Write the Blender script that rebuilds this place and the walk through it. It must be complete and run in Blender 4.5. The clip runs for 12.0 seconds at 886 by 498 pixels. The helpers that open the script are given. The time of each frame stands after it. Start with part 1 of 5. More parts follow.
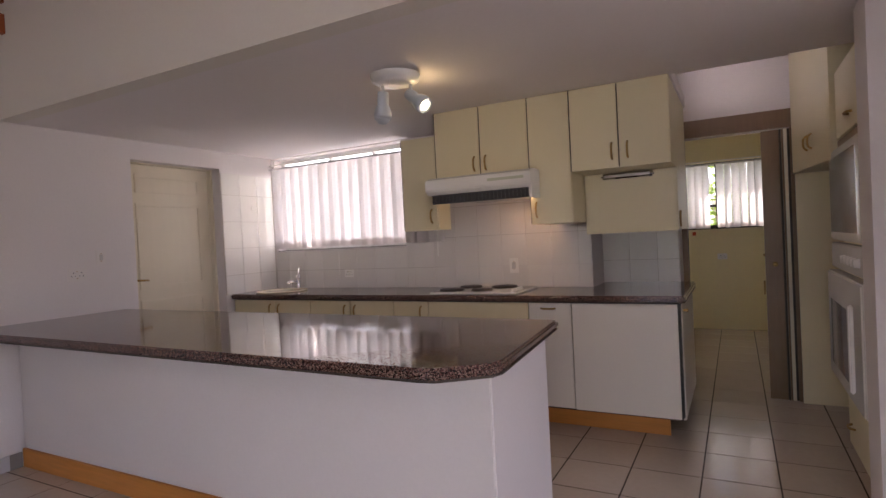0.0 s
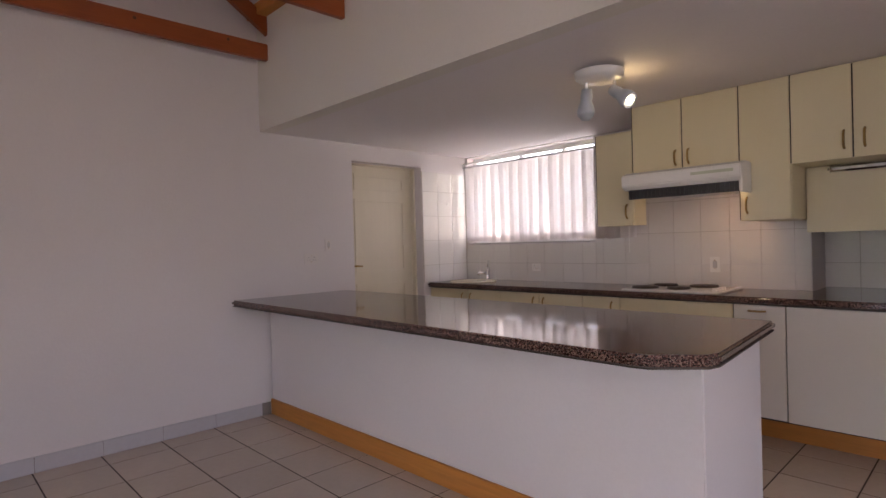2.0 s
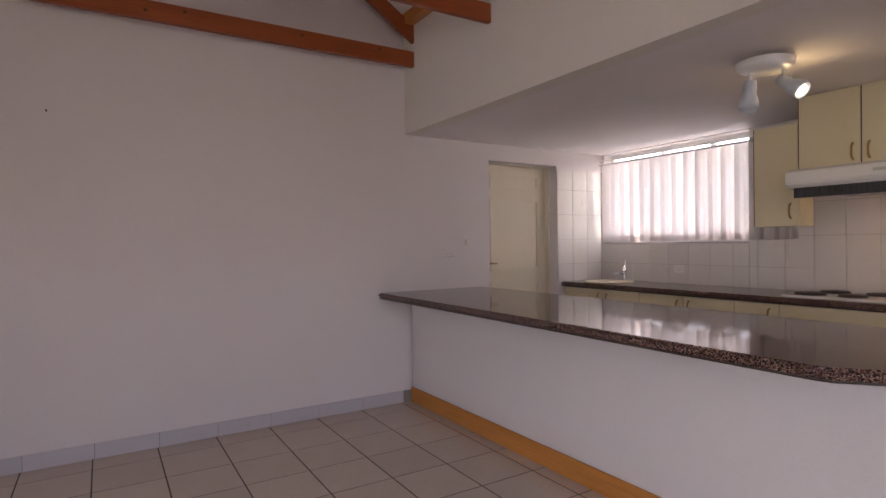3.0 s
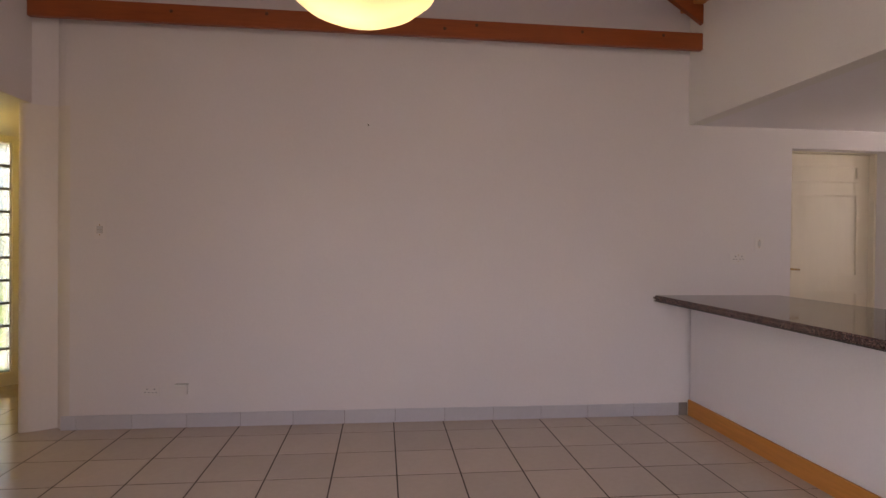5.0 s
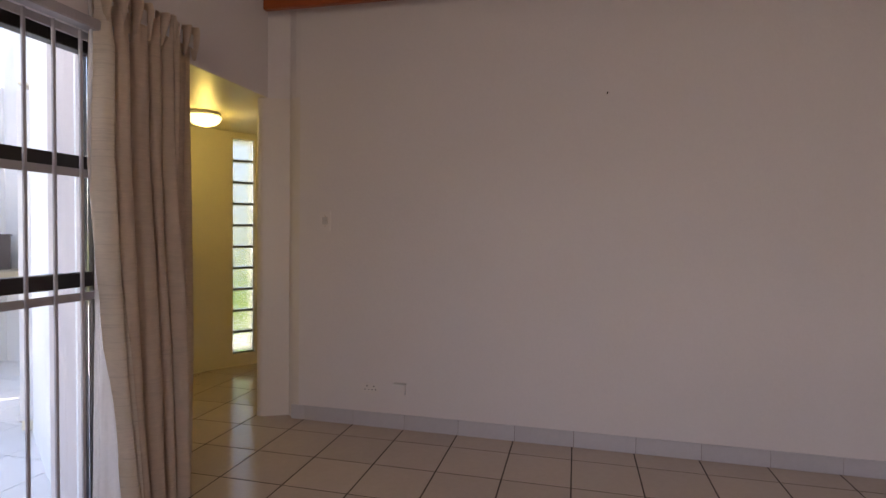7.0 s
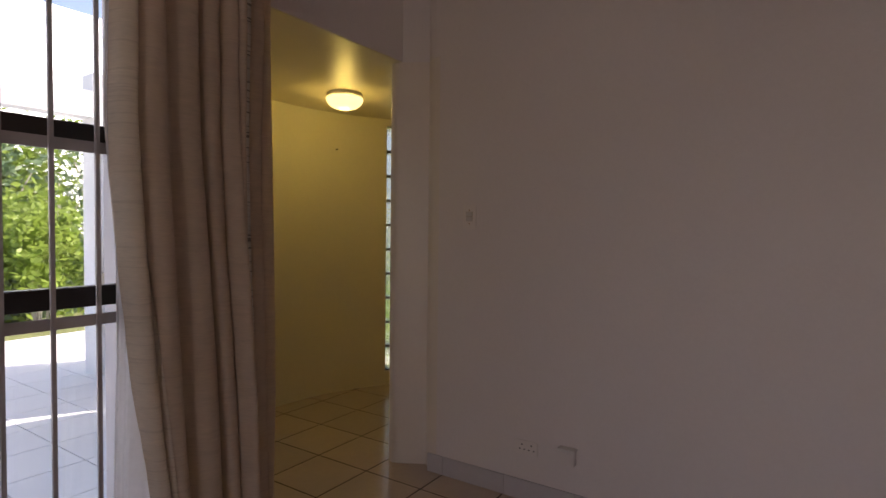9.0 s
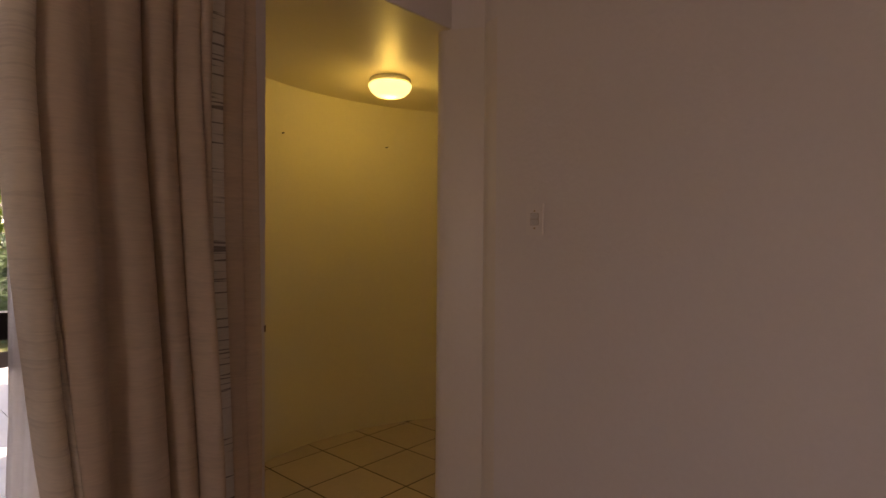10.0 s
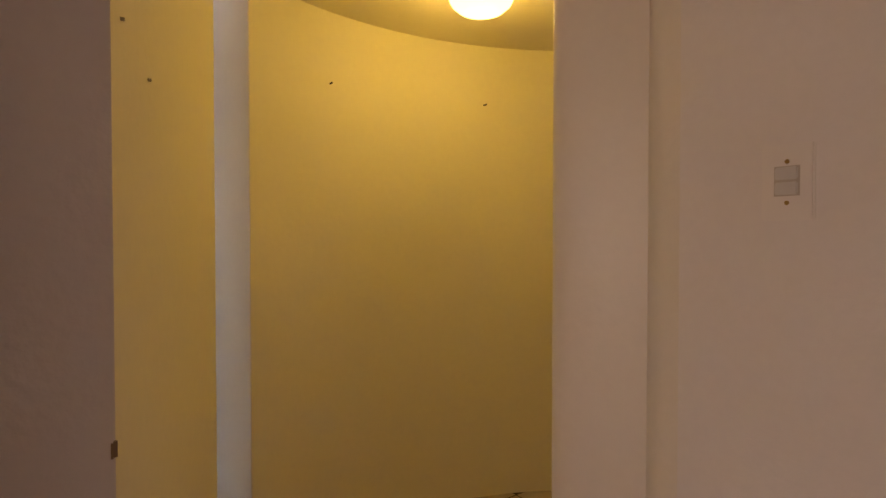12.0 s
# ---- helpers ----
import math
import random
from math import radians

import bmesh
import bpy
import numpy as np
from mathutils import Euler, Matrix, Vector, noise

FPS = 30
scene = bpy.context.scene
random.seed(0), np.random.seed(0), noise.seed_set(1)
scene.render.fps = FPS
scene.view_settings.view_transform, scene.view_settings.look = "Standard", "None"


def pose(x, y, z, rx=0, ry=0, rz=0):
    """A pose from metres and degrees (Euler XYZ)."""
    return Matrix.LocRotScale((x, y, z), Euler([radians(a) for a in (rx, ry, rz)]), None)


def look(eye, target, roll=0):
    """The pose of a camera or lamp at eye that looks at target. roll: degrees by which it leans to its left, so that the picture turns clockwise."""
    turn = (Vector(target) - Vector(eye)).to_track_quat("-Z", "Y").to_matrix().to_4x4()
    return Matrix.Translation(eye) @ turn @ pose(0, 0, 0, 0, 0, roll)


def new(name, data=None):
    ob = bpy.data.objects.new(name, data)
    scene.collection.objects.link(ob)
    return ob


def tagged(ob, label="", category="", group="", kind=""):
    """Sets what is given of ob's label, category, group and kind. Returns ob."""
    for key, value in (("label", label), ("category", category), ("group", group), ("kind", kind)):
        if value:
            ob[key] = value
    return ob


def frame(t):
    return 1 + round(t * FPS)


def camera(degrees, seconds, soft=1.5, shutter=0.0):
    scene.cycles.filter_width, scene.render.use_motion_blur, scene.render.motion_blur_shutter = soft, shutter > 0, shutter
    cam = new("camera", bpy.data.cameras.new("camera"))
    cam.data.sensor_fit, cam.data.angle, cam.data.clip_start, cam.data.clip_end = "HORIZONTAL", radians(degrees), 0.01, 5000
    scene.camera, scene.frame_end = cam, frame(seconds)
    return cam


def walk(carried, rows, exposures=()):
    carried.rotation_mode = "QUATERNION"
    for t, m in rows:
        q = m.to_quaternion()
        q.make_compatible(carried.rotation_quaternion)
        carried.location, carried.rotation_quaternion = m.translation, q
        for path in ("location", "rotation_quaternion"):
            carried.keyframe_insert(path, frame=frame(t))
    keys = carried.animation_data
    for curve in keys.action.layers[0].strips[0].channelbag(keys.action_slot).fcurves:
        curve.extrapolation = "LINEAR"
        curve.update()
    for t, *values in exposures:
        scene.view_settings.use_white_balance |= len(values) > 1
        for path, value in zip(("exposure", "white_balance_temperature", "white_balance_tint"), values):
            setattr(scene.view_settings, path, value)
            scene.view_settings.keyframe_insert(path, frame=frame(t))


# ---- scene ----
cam = camera(77.7, 12.0)
PATH = [
    (0, (0.089, 1.496, 1.304), (-0.852, 3.26, 1.269), -2.9),
    (0.5, (0.091, 1.429, 1.289), (-0.918, 3.155, 1.257), -2.8),
    (1, (0.096, 1.378, 1.284), (-1.037, 3.026, 1.256), -2.4),
    (1.5, (0.082, 1.339, 1.274), (-1.208, 2.867, 1.253), -2.0),
    (2, (0.059, 1.28, 1.281), (-1.374, 2.675, 1.262), -1.6),
    (2.5, (0.04, 1.206, 1.291), (-1.535, 2.439, 1.272), -1.2),
    (4.5, (0.004, 0.997, 1.276), (-1.948, 1.435, 1.259), 0.4),
    (5, (-0.037, 0.971, 1.274), (-2.025, 1.19, 1.254), 0.6),
    (5.5, (-0.116, 0.857, 1.314), (-2.114, 0.904, 1.265), 0.8),
    (6, (-0.222, 0.785, 1.302), (-2.217, 0.668, 1.251), 0.8),
    (6.5, (-0.406, 0.75, 1.308), (-2.382, 0.449, 1.248), 0.9),
    (7, (-0.59, 0.707, 1.291), (-2.533, 0.237, 1.223), 0.8),
    (7.5, (-0.812, 0.645, 1.293), (-2.713, 0.027, 1.223), 0.8),
    (7.7, (-0.926, 0.614, 1.285), (-2.805, -0.068, 1.214), 0.8),
    (9.3, (-1.763, 0.437, 1.266), (-3.374, -0.746, 1.214), 0.6),
    (9.5, (-1.882, 0.376, 1.256), (-3.462, -0.849, 1.218), 0.6),
    (10, (-2.141, 0.227, 1.258), (-3.636, -1.102, 1.228), 0.4),
    (10.5, (-2.403, 0.072, 1.251), (-3.801, -1.358, 1.216), 0.3),
    (11, (-2.615, -0.107, 1.250), (-3.917, -1.625, 1.213), 0.5),
    (11.5, (-2.806, -0.299, 1.255), (-4.028, -1.882, 1.217), 0.4),
    (12, (-2.991, -0.510, 1.252), (-4.146, -2.142, 1.212), 0.0),
]
EXPOSURE = [(0, 1.95, 6400, 23), (2.5, 1.92, 6450, 23), (4.5, 2.02, 6700, 25), (5.5, 2.14, 7150, 25), (7.5, 1.66, 6700, 21), (9.5, 1.07, 7350, 27),
            (10.5, 1.48, 9500, 35), (12, 2.17, 9050, 29)]
walk(cam, [(t, look(eye, target, roll)) for t, eye, target, roll in PATH], EXPOSURE)
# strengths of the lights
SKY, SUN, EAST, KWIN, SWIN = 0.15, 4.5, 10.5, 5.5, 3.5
HALL, PEND, SPOT, SPILL, HOOD = 1.3, 0.5, 0.34, 0.22, 0.18
GLOW, GLOW2 = 0.8, 0.13
SUN_AZ, SUN_EL = -60, 50         # the sun stands behind the house, the near patio lies in its shade

# ---- light ----
world = bpy.data.worlds.new("sky")
scene.world = world
world.use_nodes = True
wn = world.node_tree
sky = wn.nodes.new("ShaderNodeTexSky")
sky.sky_type = "NISHITA"
sky.sun_disc = False
sky.dust_density = 2.5
sky.sun_elevation = radians(SUN_EL)
sky.sun_rotation = radians(SUN_AZ)
wn.links.new(sky.outputs[0], wn.nodes["Background"].inputs[0])
wn.nodes["Background"].inputs[1].default_value = SKY


def lamp(name, kind, m, energy, color, size=0.1, size_y=None, spot=None):
    data = bpy.data.lights.new(name, kind)
    data.energy, data.color = energy, color
    if kind == "AREA":
        data.shape, data.size, data.size_y = "RECTANGLE", size, size_y or size
    elif kind == "SUN":
        data.angle = radians(0.6)
    else:
        data.shadow_soft_size = size
        if spot:
            data.spot_size, data.spot_blend = radians(spot), 0.5
    ob = new(name, data)
    ob.matrix_world = m
    return ob


az, el = radians(SUN_AZ), radians(SUN_EL)
sun_dir = Vector((math.sin(az) * math.cos(el), math.cos(az) * math.cos(el), math.sin(el)))
lamp("sun", "SUN", look(sun_dir * 20, (0, 0, 0)), SUN, (1.0, 0.95, 0.87))
# lamps added outside two windows, and in an unseen east opening made for light
lamp("unseen_east_light", "AREA", look((3.27, 1.5, 1.35), (0, 1.5, 1.3)), EAST, (1.0, 0.905, 0.895), 2.4, 1.9)
lamp("kitchen_window_light", "AREA", look((-3.2, 6.0, 1.75), (-3.2, 0, 1.65)), KWIN, (0.95, 0.97, 1.0), 1.7, 1.0)
lamp("scullery_window_light", "AREA", look((0.0, 10.6, 2.1), (0.0, 0, 1.5)), SWIN, (0.95, 0.97, 1.0), 2.6, 1.6)
LX, LY = -4.261, -2.064
lamp("hall_bulb", "POINT", pose(LX, LY, 2.06), HALL, (0.97, 0.76, 0.17), 0.05)
lamp("pendant_bulb", "POINT", pose(-1.5, 0.912, 1.965), PEND, (1.0, 0.72, 0.35), 0.05)
lamp("spot_bulb", "SPOT", look((-1.24, 3.93, 1.955), (-0.70, 3.82, 1.50)), SPOT, (1.0, 0.78, 0.42), 0.03, spot=120)
lamp("spot_spill", "POINT", pose(-1.36, 4.08, 2.03), SPILL, (1.0, 0.75, 0.35), 0.03)
lamp("hood_bulb", "POINT", pose(-1.12, 5.28, 1.53), HOOD, (1.0, 0.62, 0.38), 0.02)


# ---- materials ----
def material(name, color, rough=0.5, metal=0.0, grain=0.06, scale=25.0, patch=0.08, patch_scale=1.5, bump=0.1,
             stretch=(1, 1, 1), rnd=0.0, emit=None, power=0.0, trans=0.0, glass=False, spec=0.5, coords="Object"):
    mat = bpy.data.materials.new(name)
    mat.use_nodes = True
    nt = mat.node_tree
    bs = nt.nodes["Principled BSDF"]
    bs.inputs["Roughness"].default_value = rough
    bs.inputs["Metallic"].default_value = metal
    bs.inputs["Specular IOR Level"].default_value = spec
    tc = nt.nodes.new("ShaderNodeTexCoord")
    mp = nt.nodes.new("ShaderNodeMapping")
    mp.inputs["Scale"].default_value = stretch
    nt.links.new(tc.outputs[coords], mp.inputs[0])
    fine = nt.nodes.new("ShaderNodeTexNoise")
    fine.inputs["Scale"].default_value, fine.inputs["Detail"].default_value = scale, 5
    big = nt.nodes.new("ShaderNodeTexNoise")
    big.inputs["Scale"].default_value, big.inputs["Detail"].default_value = patch_scale, 3
    nt.links.new(mp.outputs[0], fine.inputs[0])
    nt.links.new(mp.outputs[0], big.inputs[0])

    def dev(sock, amount):
        a = nt.nodes.new("ShaderNodeMath")
        a.operation = "MULTIPLY_ADD"
        a.inputs[1].default_value, a.inputs[2].default_value = 2 * amount, 1 - amount
        nt.links.new(sock, a.inputs[0])
        return a.outputs[0]

    def times(a, b):
        m = nt.nodes.new("ShaderNodeMath")
        m.operation = "MULTIPLY"
        nt.links.new(a, m.inputs[0])
        nt.links.new(b, m.inputs[1])
        return m.outputs[0]
    v = times(dev(fine.outputs[0], grain), dev(big.outputs[0], patch))
    if rnd:
        oi = nt.nodes.new("ShaderNodeObjectInfo")
        v = times(v, dev(oi.outputs["Random"], rnd))
    mix = nt.nodes.new("ShaderNodeVectorMath")
    mix.operation = "SCALE"
    mix.inputs[0].default_value = color
    nt.links.new(v, mix.inputs["Scale"])
    nt.links.new(mix.outputs[0], bs.inputs["Base Color"])
    rr = nt.nodes.new("ShaderNodeMath")
    rr.operation = "MULTIPLY_ADD"
    rr.use_clamp = True
    rr.inputs[1].default_value, rr.inputs[2].default_value = 0.25 * rough, 0.875 * rough
    nt.links.new(big.outputs[0], rr.inputs[0])
    nt.links.new(rr.outputs[0], bs.inputs["Roughness"])
    if bump:
        bp = nt.nodes.new("ShaderNodeBump")
        bp.inputs["Strength"].default_value, bp.inputs["Distance"].default_value = bump, 0.01
        nt.links.new(fine.outputs[0], bp.inputs["Height"])
        nt.links.new(bp.outputs[0], bs.inputs["Normal"])
    if emit:
        bs.inputs["Emission Color"].default_value = (*emit, 1)
        bs.inputs["Emission Strength"].default_value = power
    if glass:
        bs.inputs["Transmission Weight"].default_value = 1.0
        bs.inputs["IOR"].default_value = 1.45
    if trans:
        out = nt.nodes["Material Output"]
        tl = nt.nodes.new("ShaderNodeBsdfTranslucent")
        nt.links.new(mix.outputs[0], tl.inputs[0])
        ms = nt.nodes.new("ShaderNodeMixShader")
        ms.inputs[0].default_value = trans
        nt.links.new(bs.outputs[0], ms.inputs[1])
        nt.links.new(tl.outputs[0], ms.inputs[2])
        nt.links.new(ms.outputs[0], out.inputs[0])
    return mat


PLASTER = material("plaster_paint", (0.73, 0.675, 0.665), 0.75, grain=0.03, scale=60, patch=0.05, patch_scale=0.9, bump=0.12)
BULK = material("bulkhead_paint", (0.80, 0.755, 0.69), 0.75, grain=0.03, scale=60, patch=0.04, patch_scale=0.9, bump=0.12)
CEIL = material("ceiling_paint", (0.84, 0.79, 0.78), 0.8, grain=0.03, scale=50, patch=0.05, patch_scale=0.8, bump=0.1)
HALLP = material("hall_paint", (0.82, 0.75, 0.57), 0.72, grain=0.03, scale=40, patch=0.06, patch_scale=1.2, bump=0.1)
HALLC = material("hall_ceiling_paint", (0.78, 0.70, 0.54), 0.40, grain=0.03, scale=40, patch=0.06, bump=0.04)
CREAM = material("cream_laminate", (0.72, 0.63, 0.42), 0.42, grain=0.02, scale=90, patch=0.04, bump=0.03, rnd=0.03)
PALE = material("pale_laminate", (0.74, 0.69, 0.62), 0.42, grain=0.02, scale=90, patch=0.04, bump=0.03, rnd=0.03)
EDGE = material("dark_edge", (0.05, 0.035, 0.025), 0.6, bump=0)
PINE = material("varnished_pine", (0.30, 0.068, 0.014), 0.38, grain=0.25, scale=9, patch=0.18, patch_scale=2, bump=0.08, stretch=(8, 0.6, 8))
PINEX = material("pine_kickboard", (0.55, 0.22, 0.045), 0.42, grain=0.2, scale=10, patch=0.15, patch_scale=2, bump=0.06, stretch=(0.5, 8, 8))
KNOT = material("pine_knot", (0.10, 0.035, 0.012), 0.5, bump=0)
FLOOR = material("glazed_floor_tile", (0.56, 0.47, 0.39), 0.16, grain=0.06, scale=35, patch=0.06, patch_scale=5, bump=0.03, rnd=0.05)
GROUT = material("dark_grout", (0.05, 0.032, 0.022), 0.85, grain=0.2, scale=60, bump=0.2)
SKIRT = material("skirting_tile", (0.54, 0.51, 0.53), 0.3, grain=0.05, scale=40, patch=0.06, bump=0.03, rnd=0.05)
WTILE = material("glazed_wall_tile", (0.78, 0.74, 0.70), 0.14, grain=0.02, scale=40, patch=0.04, bump=0.02, rnd=0.025)
WGROUT = material("wall_grout", (0.48, 0.42, 0.37), 0.85, bump=0.1)
WHITE = material("white_enamel", (0.80, 0.78, 0.75), 0.25, grain=0.02, patch=0.03, bump=0)
PLASTIC = material("white_plastic", (0.86, 0.83, 0.79), 0.35, grain=0.02, patch=0.03, bump=0)
DOORP = material("cream_door_paint", (0.74, 0.66, 0.52), 0.45, grain=0.04, scale=18, patch=0.06, bump=0.05, stretch=(1, 1, 0.15))
BRASS = material("aged_brass", (0.42, 0.27, 0.10), 0.35, 1.0, grain=0.15, patch=0.15, bump=0.03)
CHROME = material("chrome", (0.75, 0.75, 0.78), 0.12, 1.0, grain=0.02, patch=0.03, bump=0)
BLACK = material("gap_black", (0.02, 0.02, 0.02), 0.5, bump=0.05)
IRON = material("cast_iron_plate", (0.035, 0.025, 0.022), 0.55, grain=0.2, bump=0.15)
STEELD = material("hood_filter", (0.06, 0.06, 0.065), 0.45, 0.3, grain=0.3, scale=120, bump=0.3)
OVENG = material("dark_oven_glass", (0.30, 0.30, 0.33), 0.06, grain=0.02, bump=0)
MIRRORG = material("reflective_oven_glass", (0.80, 0.82, 0.88), 0.14, 1.0, grain=0.02, bump=0)
BROWN = material("brown_painted_timber", (0.20, 0.12, 0.065), 0.42, grain=0.15, scale=14, patch=0.1, bump=0.06, stretch=(6, 6, 0.5))
BLIND = material("blind_fabric", (0.86, 0.82, 0.80), 0.8, grain=0.04, scale=140, patch=0.05, patch_scale=3, bump=0.05, trans=0.55)
LINING = material("curtain_lining", (0.88, 0.87, 0.88), 0.8, grain=0.05, scale=60, patch=0.06, bump=0.08, trans=0.7)
ALU = material("bronze_aluminium", (0.035, 0.028, 0.025), 0.4, 0.5, grain=0.1, bump=0.02)
BARP = material("grey_painted_steel", (0.42, 0.40, 0.42), 0.4, 0.2, grain=0.06, scale=40, bump=0.05)
OPAL = material("opal_glass_lit", (0.9, 0.85, 0.7), 0.3, grain=0.02, bump=0, emit=(1.0, 0.84, 0.33), power=GLOW)
ALAB = material("alabaster_glass_lit", (0.9, 0.84, 0.66), 0.3, grain=0.12, scale=7, patch=0.2, patch_scale=5, bump=0.02, trans=0.5, emit=(1.0, 0.82, 0.42), power=GLOW2)
BULB = material("lit_reflector_bulb", (0.9, 0.85, 0.7), 0.3, bump=0, emit=(1.0, 0.88, 0.55), power=3)
HOODG = material("lit_hood_lens", (0.9, 0.8, 0.7), 0.3, bump=0, emit=(1.0, 0.72, 0.42), power=3)
SPOTP = material("grey_white_lamp_paint", (0.50, 0.53, 0.58), 0.3, grain=0.02, bump=0)
GLASS = material("clear_glass", (1, 1, 1), 0.02, grain=0, patch=0, bump=0, glass=True)
BLOCK = material("wavy_glass_block", (0.52, 0.57, 0.56), 0.10, grain=0, patch=0, scale=28, bump=1.0, glass=True, stretch=(1, 1, 2.2))
MORTAR = material("block_mortar", (0.10, 0.10, 0.09), 0.9, grain=0.1, bump=0.3)
RENDERW = material("exterior_white_render", (0.80, 0.81, 0.81), 0.85, grain=0.05, scale=40, patch=0.10, patch_scale=2.2, bump=0.3)
PATIO = material("patio_tile", (0.80, 0.80, 0.79), 0.5, grain=0.06, scale=30, patch=0.08, bump=0.1, rnd=0.04)
STONE = material("ledge_stone", (0.42, 0.36, 0.25), 0.8, grain=0.4, scale=25, patch=0.2, bump=0.4)
LAWN = material("lawn", (0.13, 0.15, 0.05), 0.95, grain=0.4, scale=30, patch=0.3, patch_scale=0.6, bump=0.6)
LEAFA = material("leaf_green", (0.27, 0.38, 0.07), 0.5, grain=0.3, scale=8, patch=0.35, patch_scale=1.3, bump=0, trans=0.45)
LEAFB = material("leaf_dark", (0.15, 0.23, 0.12), 0.45, grain=0.3, scale=8, patch=0.3, patch_scale=1.3, bump=0, trans=0.25)
TWIG = material("bare_twig", (0.50, 0.46, 0.42), 0.85, grain=0.3, bump=0.3)
BACKGLOW = material("glowing_backdrop", (0.5, 0.5, 0.5), 1.0, bump=0, spec=0.0, emit=(0.93, 0.97, 1.0), power=1.6)
CANP = material("pale_turquoise_plastic", (0.34, 0.62, 0.56), 0.35, grain=0.03, patch=0.05, bump=0, trans=0.2)
POTP = material("terracotta", (0.36, 0.17, 0.09), 0.8, grain=0.1, bump=0.2)
POTD = material("dark_planter", (0.10, 0.085, 0.08), 0.7, grain=0.15, bump=0.2)
ORANGE = material("red_sticker", (0.55, 0.08, 0.02), 0.5, bump=0)


def granite():
    mat = material("speckled_granite_laminate", (0.10, 0.06, 0.05), 0.07, bump=0)
    nt = mat.node_tree
    bs = nt.nodes["Principled BSDF"]
    tc = nt.nodes.new("ShaderNodeTexCoord")
    vor = nt.nodes.new("ShaderNodeTexVoronoi")
    vor.inputs["Scale"].default_value = 240
    noi = nt.nodes.new("ShaderNodeTexNoise")
    noi.inputs["Scale"].default_value = 90
    nt.links.new(tc.outputs["Object"], vor.inputs["Vector"])
    nt.links.new(tc.outputs["Object"], noi.inputs["Vector"])
    sep = nt.nodes.new("ShaderNodeSeparateColor")
    nt.links.new(vor.outputs["Color"], sep.inputs[0])
    add = nt.nodes.new("ShaderNodeMath")
    add.operation = "MULTIPLY_ADD"
    add.inputs[1].default_value = 0.35
    nt.links.new(noi.outputs[0], add.inputs[0])
    nt.links.new(sep.outputs[0], add.inputs[2])
    ramp = nt.nodes.new("ShaderNodeValToRGB")
    e = ramp.color_ramp.elements
    e[0].position, e[0].color = 0.38, (0.012, 0.008, 0.009, 1)
    e[1].position, e[1].color = 1.0, (0.25, 0.165, 0.13, 1)
    m = e.new(0.75)
    m.color = (0.105, 0.044, 0.036, 1)
    nt.links.new(add.outputs[0], ramp.inputs[0])
    nt.links.new(ramp.outputs[0], bs.inputs["Base Color"])
    return mat


GRANITE = granite()


def linen(name, color, dark):
    """Linen with dark slub threads that run across it."""
    mat = material(name, color, 0.85, grain=0.14, scale=30, patch=0.08, patch_scale=3, bump=0.16, stretch=(1, 1, 9), trans=0.5)
    nt = mat.node_tree
    tc = nt.nodes.new("ShaderNodeTexCoord")
    mp = nt.nodes.new("ShaderNodeMapping")
    mp.inputs["Scale"].default_value = (4, 3, 105)
    mp.inputs["Rotation"].default_value = (0, radians(1.5), 0)
    noi = nt.nodes.new("ShaderNodeTexNoise")
    noi.inputs["Scale"].default_value, noi.inputs["Detail"].default_value, noi.inputs["Distortion"].default_value = 1.0, 1.0, 0.25
    ramp = nt.nodes.new("ShaderNodeValToRGB")
    e = ramp.color_ramp.elements
    e[0].position, e[0].color = 0.585, (1, 1, 1, 1)
    e[1].position, e[1].color = 0.65, (0.22, 0.19, 0.17, 1)
    mul = nt.nodes.new("ShaderNodeVectorMath")
    mul.operation = "MULTIPLY"
    nt.links.new(tc.outputs["Object"], mp.inputs[0])
    nt.links.new(mp.outputs[0], noi.inputs[0])
    nt.links.new(noi.outputs[0], ramp.inputs[0])
    base = [n for n in nt.nodes if n.type == "VECT_MATH" and n.operation == "SCALE"][0]
    ends = [k.to_socket for k in base.outputs[0].links]
    nt.links.new(base.outputs[0], mul.inputs[0])
    nt.links.new(ramp.outputs[0], mul.inputs[1])
    soft = nt.nodes.new("ShaderNodeMix")
    soft.data_type = "RGBA"
    soft.inputs[0].default_value = dark
    nt.links.new(base.outputs[0], soft.inputs[6])
    nt.links.new(mul.outputs[0], soft.inputs[7])
    for sock in ends:
        nt.links.new(soft.outputs[2], sock)
    return mat


LINEN = linen("slub_linen", (0.72, 0.60, 0.49), 0.05)
# linen again, paler, with the window light behind it put into the colour
LEAD = linen("backlit_leading_linen", (0.80, 0.72, 0.62), 0.12)
BACKLIT = linen("backlit_linen", (0.82, 0.78, 0.73), 0.75)


# ---- builders ----
def box(bm, a, b, bevel=0.0):
    a, b = [min(p, q) for p, q in zip(a, b)], [max(p, q) for p, q in zip(a, b)]
    r = bmesh.ops.create_cube(bm, size=1)
    for v in r["verts"]:
        v.co = Vector([a[i] + (b[i] - a[i]) * (v.co[i] + 0.5) for i in range(3)])
    if bevel:
        edges = list({e for v in r["verts"] for e in v.link_edges})
        bmesh.ops.bevel(bm, geom=edges, offset=bevel, segments=2, affect="EDGES", clamp_overlap=True)
    return bm


def boxes(*items, bevel=0.0):
    bm = bmesh.new()
    for a, b in items:
        box(bm, a, b, bevel)
    return bm


